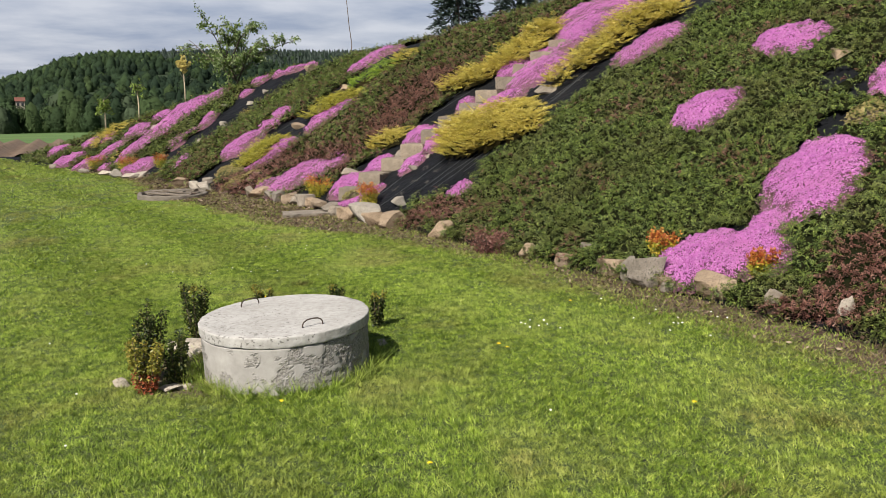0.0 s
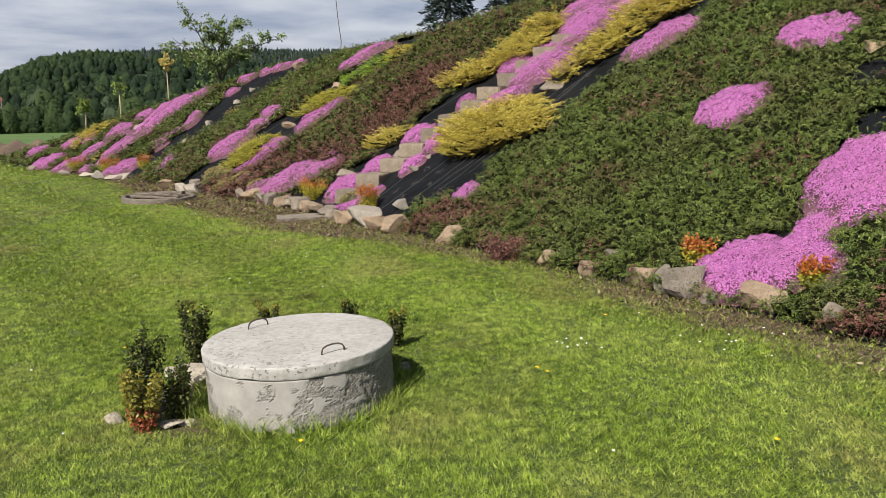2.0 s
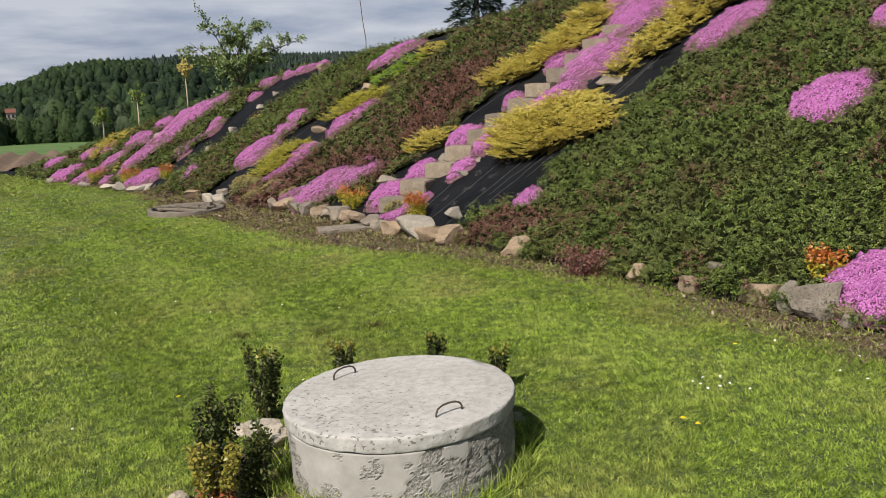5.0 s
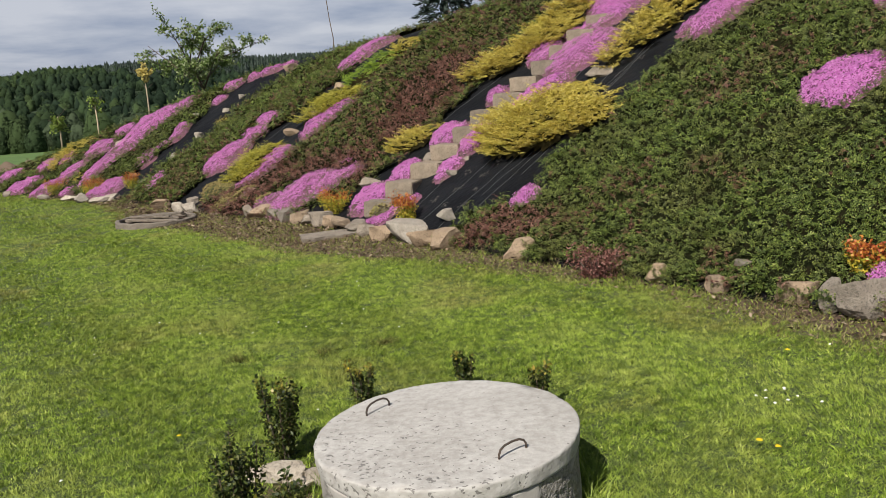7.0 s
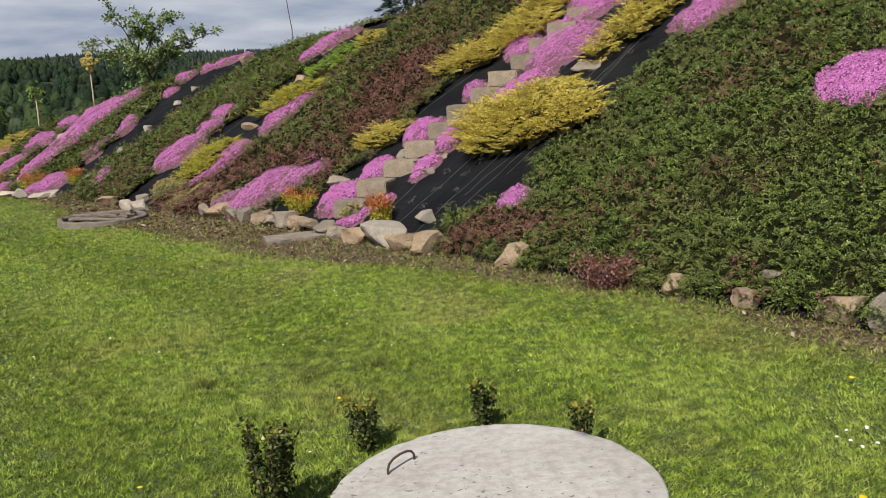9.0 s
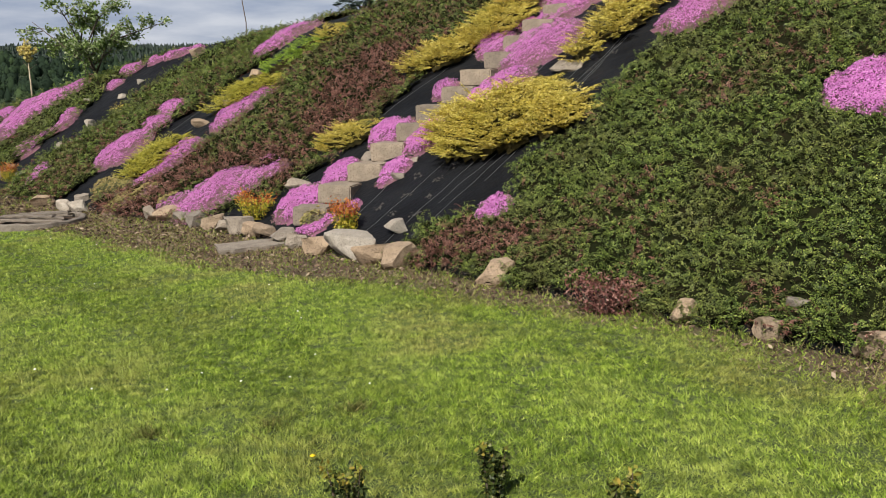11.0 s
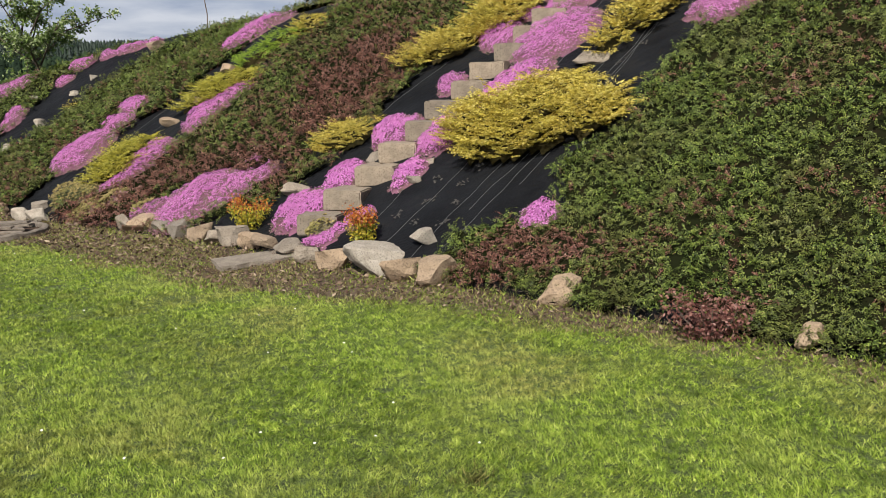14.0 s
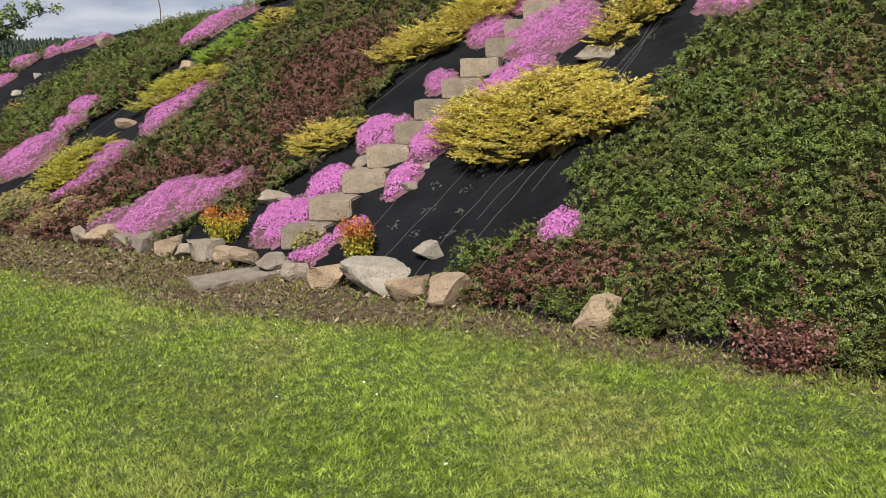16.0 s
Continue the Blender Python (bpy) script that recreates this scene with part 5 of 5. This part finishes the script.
BOXES = [(-1.80, 4.99, 0.24, 0.37, (BOX_RED, BOX_YOUNG, BOX_YOUNG), (0.30, 0.6), 1600), (-1.86, 5.24, 0.24, 0.50, (BOX_LEAF, BOX_LEAF, BOX_LEAF), (0.3, 0.7), 1900),
         (-1.66, 5.16, 0.22, 0.34, (BOX_LEAF, BOX_LEAF, BOX_LEAF), (0.3, 0.7), 1400), (-1.79, 6.08, 0.24, 0.46, (BOX_LEAF, BOX_LEAF, BOX_YOUNG), (0.3, 0.93), 1900),
         (-1.40, 6.66, 0.20, 0.27, (BOX_LEAF, BOX_LEAF, BOX_YOUNG), (0.3, 0.85), 1000), (-0.82, 6.74, 0.14, 0.27, (BOX_LEAF, BOX_LEAF, BOX_YOUNG), (0.3, 0.9), 900),
         (-0.46, 6.27, 0.17, 0.28, (BOX_LEAF, BOX_LEAF, BOX_YOUNG), (0.3, 0.93), 1000)]
for x, y, w, h, mats, split, n_ in BOXES:
    shrub("box_shrub", x, y, w, h, mats, split, "small box shrub with scorched red base by the well" if mats[0] is BOX_RED else "small dark green box shrub planted round the well",
          "shrub", "box shrubs round the well", n_, 0.017, 0.06)
SPIREAS = [(-2.02, 14.18, 0.52, 0.36), (-1.00, 12.52, 0.46, 0.36), (2.05, 7.55, 0.36, 0.26), (2.62, 6.62, 0.28, 0.22), (-9.8, 24.3, 0.6, 0.4), (-8.35, 22.75, 0.6, 0.4), (-7.1, 21.7, 0.5, 0.35)]
for x, y, w, h in SPIREAS:
    shrub("spirea", x, y, w, h, (SPIREA_YELLOW, SPIREA_YELLOW, SPIREA_ORANGE), (0.3, 0.62), "low spirea with orange and yellow spring leaves", "shrub", "spireas along the bank's foot", 1900, 0.02)
tagged(shrub("barberry", 0.58, 9.10, 0.56, 0.24, (BARBERRY,) * 3, (0.3, 0.6), "low shrub with dull purple-red leaves", "shrub", "", 1500, 0.019), "")


# ---- trees behind the crest ----
def limb_tree(name, x, y, z, tall, spread, label, leafmat, n_leaf, leaf, lean=(0, 0), seed=1):
    r_ = random.Random(seed)
    thing = tagged(empty(name, pose(x, y, z)), label, "tree")
    bm = bmesh.new()
    tips = []
    pts = [Vector((lean[0] * f_ ** 1.3, lean[1] * f_, tall * 0.68 * f_)) + Vector((r_.uniform(-1, 1), r_.uniform(-1, 1), 0)) * 0.04 * tall * f_ for f_ in (0, 0.25, 0.5, 0.75, 1.0)]
    add_tube(bm, pts, [0.013 * tall * (1 - 0.16 * k) for k in range(5)], 8)
    for k in range(16):
        base = pts[3].lerp(pts[4], r_.uniform(0.0, 1)) if k else pts[4]
        a_ = 2.4 * k + r_.uniform(-0.3, 0.3)
        out_ = spread * r_.uniform(0.55, 1.0) * (0.25 if k == 0 else 1)
        end = base + Vector((out_ * math.cos(a_), out_ * math.sin(a_), tall * r_.uniform(0.05, 0.30) + (0.1 * tall if k == 0 else 0)))
        if k == 1:
            # one long limb reaching out sideways
            end = base + Vector((1.45 * spread, 0.1, 0.13 * tall))
        if k > 11:
            # low twiggy limbs
            base = pts[2].lerp(pts[3], r_.uniform(0.2, 1.0))
            end = base + Vector((0.7 * out_ * math.cos(a_), 0.7 * out_ * math.sin(a_), 0.06 * tall))
        mid_ = base.lerp(end, 0.5) + Vector((0, 0, r_.uniform(-0.02, 0.05) * tall))
        add_tube(bm, [base, mid_, end], [0.006 * tall, 0.004 * tall, 0.0015 * tall], 6)
        for j in range(9):
            f_ = r_.uniform(0.35, 1.0)
            p = base.lerp(mid_, f_ * 2) if f_ < 0.5 else mid_.lerp(end, f_ * 2 - 1)
            e_ = p + Vector((r_.gauss(0, 1), r_.gauss(0, 1), r_.gauss(0.5, 0.8))) * spread * 0.19
            add_tube(bm, [p, e_], [0.003 * tall, 0.001 * tall], 4)
            tips.append((p, e_))
    part("trunk", bm, BARK, thing, "dark branching trunk", True)
    T = np.array([(tuple(a_), tuple(b_)) for a_, b_ in tips])
    k = rng.integers(0, len(T), n_leaf)
    f_ = rng.uniform(0.2, 1.1, n_leaf)[:, None]
    c = T[k, 0] * (1 - f_) + T[k, 1] * f_ + rng.normal(scale=0.035 * spread, size=(n_leaf, 3))
    V, Fc = leaves(c, rng.normal(size=(n_leaf, 3)) + [0, 0, 0.4], leaf * rng.uniform(0.7, 1.4, n_leaf), leaf * 0.6)
    ob = tagged(new("crown", mesh_of("crown", V, Fc, leafmat)), kind="stuff")
    ob.parent = thing
    return thing


limb_tree("fruit_tree", -6.35, 30.5, -0.9, 5.4, 1.6, "young fruit tree in thin spring leaf behind the bank", TREE_LEAF, 9500, 0.09, (-1.15, 0), 8)


SAPLING_LEAF = leaf_material("sapling_leaf", [(0.0, (0.09, 0.14, 0.02)), (1.0, (0.24, 0.32, 0.06))], None, 1.0, 0.5, 0.3)


def sapling(x, y, top_z, crown, label, leafmat, n_leaf, pale):
    z = z_at(x, y)
    tall = top_z - z
    thing = tagged(empty("sapling", pose(x, y, z)), label, "tree", "saplings behind the bank")
    part("trunk", add_tube(bmesh.new(), [(0, 0, -0.05), (0.02, 0, tall * 0.5), (0, 0.01, tall * 0.9)], [0.028, 0.022, 0.01], 8), STAKE_WOOD if pale else BARK, thing, "", True)
    for k in range(9):
        a_ = 2.4 * k
        b_ = (0, 0, tall * (0.66 + 0.025 * k))
        part("branch", add_tube(bmesh.new(), [b_, (crown * 0.8 * math.cos(a_), crown * 0.8 * math.sin(a_), b_[2] + crown * random.uniform(0.1, 0.9))], [0.009, 0.003], 5), BARK, thing)
    v = unit(rng.normal(size=(n_leaf, 3))) * rng.uniform(0.3, 1, n_leaf)[:, None] ** 0.5
    lump = 0.65 + 0.45 * np.sin(5 * v[:, 0] + x) * np.sin(4 * v[:, 2] + 1)
    c = v * (crown * lump)[:, None] * [[1, 1, 1.15]] + [0, 0, tall - crown * 1.0]
    V, Fc = leaves(c, rng.normal(size=(n_leaf, 3)), 0.085 * rng.uniform(0.7, 1.3, n_leaf), 0.06)
    ob = tagged(new("crown", mesh_of("crown", V, Fc, leafmat)), kind="stuff")
    ob.parent = thing


sapling(-8.35, 28.4, 2.84, 0.29, "staked maple sapling with yellow young leaves", MAPLE_LEAF, 420, True)
sapling(-10.05, 28.8, 2.12, 0.34, "thin sapling with sparse green leaves", SAPLING_LEAF, 170, True)
sapling(-11.2, 28.8, 1.55, 0.36, "small sapling with round green crown", SAPLING_LEAF, 420, True)


def spruce(x, y, tall, wide, label):
    z = z_at(x, y)
    thing = tagged(empty("spruce", pose(x, y, z)), label, "tree")
    part("trunk", add_tube(bmesh.new(), [(0, 0, -0.1), (0, 0, tall)], [0.09, 0.01], 8), BARK, thing, "", True)
    n_ = 9000
    f_ = rng.uniform(0.03, 1, n_) ** 0.8
    tier = np.floor(f_ * 15) / 15
    rr_ = wide * (1 - tier) * rng.uniform(0.25, 1.0, n_) ** 0.6 * (1 - 0.7 * (f_ - tier) * 15 * 0.6)
    th = np.floor(rng.uniform(0, 11, n_)) / 11 * 6.283 + tier * 40 + rng.normal(scale=0.14, size=n_)
    c = np.stack([rr_ * np.cos(th), rr_ * np.sin(th), f_ * tall - 0.18 * rr_], 1)
    t = np.stack([np.cos(th), np.sin(th), np.full(n_, -0.15)], 1) + rng.normal(scale=0.35, size=(n_, 3))
    V, Fc = leaves(c, rng.normal(scale=0.5, size=(n_, 3)) + [0, 0, 1], 0.22, 0.055, t)
    ob = tagged(new("needles", mesh_of("needles", V, Fc, CONIFER)), kind="stuff")
    ob.parent = thing


spruce(0.62, 25.6, 5.2, 1.25, "dark blue-green spruce behind the crest")
spruce(2.35, 24.5, 5.0, 1.2, "dark blue-green spruce behind the crest")

# thin leaning rod on the crest
bm = bmesh.new()
add_tube(bm, [(0.0, 0, -0.3), (0.03, 0, 0.35), (-0.04, 0, 0.9), (-0.10, 0, 1.6), (-0.16, 0.05, 2.6), (-0.22, 0.1, 3.8)], [0.013, 0.012, 0.011, 0.010, 0.009, 0.007], 7)
m_ = bpy.data.meshes.new("rod")
bm.to_mesh(m_)
bm.free()
m_.materials.append(BARK)
rod = tagged(new("thin_pole", m_), "thin crooked dark pole standing on the crest", "pole")
rod.matrix_world = pose(-2.45, 24.75, z_at(-2.45, 24.75))

# ---- far farmhouse ----
house = tagged(empty("farmhouse", pose(-126.4, 260, -6.5, 0, 0, 26)), "small far house with red tiled roof among trees", "house")
part("wall", add_box(bmesh.new(), 2.5, 3.6, 7.0, pose(0, 0, 2.0)), PLASTER, house, "pale plaster walls")
bm = bmesh.new()
vv = [bm.verts.new(p) for p in ((-1.5, -2.1, 5.5), (1.5, -2.1, 5.5), (1.5, 2.1, 5.5), (-1.5, 2.1, 5.5), (-1.5, 0, 6.7), (1.5, 0, 6.7))]
for f in ((0, 1, 5, 4), (2, 3, 4, 5), (3, 0, 4), (1, 2, 5), (3, 2, 1, 0)):
    bm.faces.new([vv[j] for j in f])
part("roof", bm, ROOF_TILE, house, "red tiled gable roof")
for k in range(2):
    part("window", add_box(bmesh.new(), 0.6, 0.1, 0.9, pose(-0.6 + 1.2 * k, -1.82, 4.5)), DARK_GLASS, house)


# ---- membrane details ----
def seam(x, y, length, seed):
    """A pale stitched line running up the bank in the membrane."""
    up = np.array([0.86, 0.51])
    pts = []
    for k in range(60):
        s = length * k / 59
        wob = 0.06 * math.sin(s * 1.3 + seed * 2.1) + 0.022 * math.sin(s * 4.1 + seed * 3.3) + 0.007 * math.sin(s * 13 + seed)
        p = np.array([x, y]) + up * s + np.array([-up[1], up[0]]) * wob
        pts.append((p[0], p[1], float(bank_surface(p[0], p[1])) + 0.006))
    bm = bmesh.new()
    add_tube(bm, pts, [0.0026] * len(pts), 4)
    part("membrane_seam", bm, THREAD, bank, "pale stitched line")


for k, (x, y, ln) in enumerate([(-0.72, 11.85, 5.6), (-0.40, 11.72, 4.4), (-0.92, 12.35, 5.0), (-1.1, 12.7, 4.8), (-0.05, 12.05, 4.6), (0.35, 12.1, 4.4), (-1.4, 14.5, 4.5), (-1.6, 14.8, 4.0), (-4.6, 18.1, 5.0), (-4.9, 18.5, 5.0), (-7.0, 21.6, 5.0), (-6.8, 21.2, 5.0)]):
    seam(x, y, ln, k)
for k, (px0, py0) in enumerate([(-0.15, 12.95), (0.02, 12.62), (-0.32, 12.66), (-0.52, 12.42), (-0.12, 12.35), (-0.33, 12.15), (0.22, 12.72), (-0.62, 12.72), (1.9, 13.1), (2.2, 13.2), (-5.6, 21.2), (-5.0, 22.3), (-3.9, 18.7)]):
    bm = bmesh.new()
    for j in range(9):
        a_ = random.uniform(0, 6.28)
        rr_ = random.uniform(0.0, 0.07)
        x, y = px0 + rr_ * math.cos(a_), py0 + rr_ * math.sin(a_)
        add_box(bm, random.uniform(0.012, 0.04), random.uniform(0.01, 0.022), 0.005, pose(x, y, float(bank_surface(x, y)) + 0.008, random.uniform(-25, 25), random.uniform(-45, 0), random.uniform(0, 180)))
    part("torn_planting_hole", bm, TORN, bank, "small torn planting hole with dusty scraps")

# ---- mulch debris, grass and flowers in the lawn ----
n = 42000
y = rng.uniform(3, 24, n)
off = rng.uniform(-1.9, 0.12, n)
x = toe_x(y) + off * np.sqrt(1 + np.interp(y, _yy, _dx) ** 2)
keep = soil_mask(x, y) > rng.uniform(0.1, 1.0, n)
x, y = x[keep], y[keep]
far = nearest_view(x, y)
s = (0.026 + 0.002 * far) * rng.uniform(0.4, 1.6, len(x))
V, Fc = leaves(np.stack([x, y, height(x, y) + rng.uniform(0.003, 0.035, len(x))], 1), rng.normal(scale=0.45, size=(len(x), 3)) + [0, 0, 1], s, s * rng.uniform(0.12, 0.55, len(x)))
tagged(new("mulch", mesh_of("mulch", V, Fc, DEBRIS)), "brown bark chips and dead leaves along the bank", "mulch", kind="stuff")

WALK_LINE = [(METRES * r_[1], METRES * r_[2], r_[4]) for r_ in ROWS[::2]]


def view_distance(x, y):
    """How near the lawn at a place is ever passed, ahead of the walker."""
    best = np.full(x.shape, 99.0, np.float32)
    for cx, cy, yaw in WALK_LINE:
        dx, dy = x - cx, y - cy
        r_ = np.hypot(dx, dy)
        a_ = np.degrees(np.arctan2(-dx, dy)) - yaw
        best = np.where((np.abs(a_) < 34) & (r_ > 2.2), np.minimum(best, r_), best)
    return best


def blades(x, y, tall, wide, name, label, mat=None, mown=False):
    m = len(x)
    # neighbours lie the same way, as mown tufts do
    a_ = rng.uniform(0, 6.283, m)
    b_ = 14.0 * vnoise(x, y, 0.11, 203) + 5.0 * vnoise(x, y, 0.6, 204) + rng.normal(scale=1.7, size=m)
    if mown:
        swath = np.tanh(4 * np.sin(2 * math.pi * (up_bank(x, y) + 0.3 * vnoise(x, y, 3.0, 208)) / 1.7))
        b_ = np.where(rng.uniform(size=m) < 0.32, np.where(swath > rng.uniform(-1, 1, m), 2.1, 5.24) + rng.normal(scale=0.7, size=m), b_)
    base = np.stack([x, y, height(x, y) - 0.004], 1)
    half = np.stack([np.cos(a_), np.sin(a_), np.zeros(m)], 1) * (wide / 2)[:, None]
    lean = tall * rng.uniform(0.2, 1.7, m)
    tip = base + np.stack([np.cos(b_) * lean, np.sin(b_) * lean, tall], 1)
    V = np.stack([base - half, base + half, tip], 1).reshape(-1, 3)
    return tagged(new(name, mesh_of(name, V, np.arange(3 * m).reshape(m, 3), mat or GRASS)), label, "grass", kind="stuff")


def lawn_points(n_, x0, x1, y0, y1, cap):
    x, y = rng.uniform(x0, x1, n_), rng.uniform(y0, y1, n_)
    v = view_distance(x, y)
    keep = (rng.uniform(size=n_) < np.clip((3.2 / v) ** 1.7, 0, 1)) & (v < cap)
    x, y, v = x[keep], y[keep], v[keep]
    keep = (soil_mask(x, y) < rng.uniform(0.25, 1.2, len(x))) & (up_bank(x, y) < -0.02) & (np.hypot(x - WELL[0], y - WELL[1]) > 0.54)
    return x[keep], y[keep], v[keep]


def lawn(n_, box, cap0, cap1, name):
    x, y, v = lawn_points(n_, *box, cap1)
    x, y, v = x[v >= cap0], y[v >= cap0], v[v >= cap0]
    gap = np.where(v < 5.5, vnoise(x, y, 0.035, 111), np.where(v < 10, vnoise(x, y, 0.07, 112), vnoise(x, y, 0.15, 113)))
    keep = gap + 0.25 * vnoise(x, y, 0.3, 114) > rng.uniform(0.10, 0.52, len(x))
    x, y, v, gap = x[keep], y[keep], v[keep], gap[keep]
    tuft, worn = fbm(x, y, 0.35, 90), fbm(x, y, 1.3, 95)
    tall = (0.007 + 0.011 * tuft + 0.016 * gap ** 2 + 0.010 * np.clip(0.55 - worn, 0, 1)) * rng.uniform(0.5, 1.4, len(x)) * (1 + 0.03 * v)
    blades(x, y, tall, (0.0030 + 0.0012 * v) * rng.uniform(0.5, 1.4, len(x)), name, "short mown lawn grass, patchy bright green", None, True)


lawn(6000000, (-9.5, 4.2, 1.8, 18.5), 0, 12, "lawn_grass")
lawn(13000000, (-20, 4.2, 6, 35), 12, 33, "far_lawn_grass")
# the rest of the lawn, thinly
n = 130000
x, y = rng.uniform(-9, 4.5, n), rng.uniform(-4, 14, n)
keep = (view_distance(x, y) > 90) & (soil_mask(x, y) < 0.5) & (up_bank(x, y) < -0.05)
x, y = x[keep], y[keep]
blades(x, y, 0.03 * rng.uniform(0.5, 1.3, len(x)), 0.016 * rng.uniform(0.6, 1.4, len(x)), "lawn_grass", "short mown lawn grass, patchy bright green")
# dead straw and thin grass on the mulch
n = 60000
y = rng.uniform(3, 24, n)
off = rng.uniform(-2.0, -0.02, n)
x = toe_x(y) + off * np.sqrt(1 + np.interp(y, _yy, _dx) ** 2)
keep = (soil_mask(x, y) > 0.08) & (fbm(x, y, 0.5, 17) > 0.38)
x, y = x[keep], y[keep]
far = nearest_view(x, y)
blades(x, y, rng.uniform(0.012, 0.05, len(x)), (0.004 + 0.0008 * far), "dry_straw", "dead straw and dry stalks on the mulch", DRY_GRASS)
n = 42000
y = rng.uniform(3, 24, n)
off = rng.uniform(-1.8, -0.02, n)
x = toe_x(y) + off * np.sqrt(1 + np.interp(y, _yy, _dx) ** 2)
keep = (soil_mask(x, y) > 0.1) & (fbm(x, y, 0.6, 27) + 0.12 * (y > 13) > rng.uniform(0.45, 0.75, n))
x, y = x[keep], y[keep]
far = nearest_view(x, y)
blades(x, y, rng.uniform(0.008, 0.03, len(x)), (0.004 + 0.0008 * far), "weeds", "thin green weeds coming through the mulch")
# longer grass left standing round the well
n = 2600
a = rng.uniform(0, 6.283, n)
r = 0.54 + np.abs(rng.normal(scale=0.07, size=n))
x, y = WELL[0] + r * np.cos(a), WELL[1] + r * np.sin(a)
keep = vnoise(x, y, 0.12, 15) > 0.4
x, y = x[keep], y[keep]
blades(x, y, rng.uniform(0.05, 0.15, len(x)), np.full(len(x), 0.006), "tall_grass", "longer grass tufts round the well's foot")


def weed_tuft(cx, cy, label):
    n_ = 200
    r_, a_ = np.abs(rng.normal(scale=0.07, size=n_)), rng.uniform(0, 6.283, n_)
    x, y = cx + r_ * np.cos(a_), cy + r_ * np.sin(a_)
    ob = blades(x, y, rng.uniform(0.02, 0.06, n_), np.full(n_, 0.008), "weed_tuft", label, WEED)
    tagged(ob, category="weed", group="dry weed tufts in the lawn")


for cx, cy in ((-1.72, 7.82), (-2.33, 7.88), (-1.29, 7.9), (2.0, 4.1), (1.3, 3.4)):
    weed_tuft(cx, cy, "dull olive weed tuft in the mown lawn")


def flowers(n_, mat, size, label, name, seed, x0, x1, y0, y1):
    x, y = rng.uniform(x0, x1, n_), rng.uniform(y0, y1, n_)
    keep = (soil_mask(x, y) < 0.3) & (up_bank(x, y) < -0.1) & (vnoise(x, y, 1.1, seed) > 0.52) & (np.hypot(x - WELL[0], y - WELL[1]) > 0.7)
    x, y = x[keep], y[keep]
    vs, fs, b_ = [], [], 0
    for cx, cy in zip(x, y):
        z = z_at(cx, cy) + random.uniform(0.035, 0.055)
        k = 8
        ring = [(cx + size * math.cos(6.283 * j / k), cy + size * math.sin(6.283 * j / k), z + random.uniform(-0.003, 0.003)) for j in range(k)]
        vs += ring + [(cx, cy, z + 0.006)]
        fs += [(b_ + j, b_ + (j + 1) % k, b_ + k) for j in range(k)]
        b_ += k + 1
    tagged(new(name, mesh_of(name, np.array(vs), np.array(fs), mat)), label, "flowers", kind="stuff")


def flower_patch(cx, cy, spread, n_, mat, size, label, name, seed):
    r_ = random.Random(seed)
    vs, fs, b_ = [], [], 0
    for _ in range(n_):
        x, y = cx + r_.gauss(0, spread), cy + r_.gauss(0, spread)
        z = z_at(x, y) + r_.uniform(0.04, 0.055)
        vs += [(x + size * math.cos(0.785 * j), y + size * math.sin(0.785 * j), z + r_.uniform(-0.003, 0.003)) for j in range(8)] + [(x, y, z + 0.006)]
        fs += [(b_ + j, b_ + (j + 1) % 8, b_ + 8) for j in range(8)]
        b_ += 9
    tagged(new(name, mesh_of(name, np.array(vs), np.array(fs), mat)), label, "flowers", kind="stuff")


for k, (cx, cy, sp, n_) in enumerate(((1.75, 5.82, 0.12, 8), (0.78, 5.98, 0.10, 4), (0.70, 6.04, 0.10, 5), (1.7, 6.1, 0.15, 4))):
    flower_patch(cx, cy, sp, n_, DAISY, 0.009, "cluster of small white daisies in the lawn", "daisies", 300 + k)
for k, (cx, cy) in enumerate(((1.105, 6.70), (0.43, 5.58), (0.477, 5.51), (1.418, 4.38))):
    flower_patch(cx, cy, 0.004, 1, DANDELION, 0.015, "yellow dandelion in flower in the lawn", "dandelions", 320 + k)
flowers(170, DAISY, 0.008, "small white daisies in the lawn", "daisies", 3, -9, 3.2, 2.5, 15)
flowers(22, DANDELION, 0.014, "yellow dandelions dotted in the lawn", "dandelions", 6, -6, 3.2, 2.5, 12)
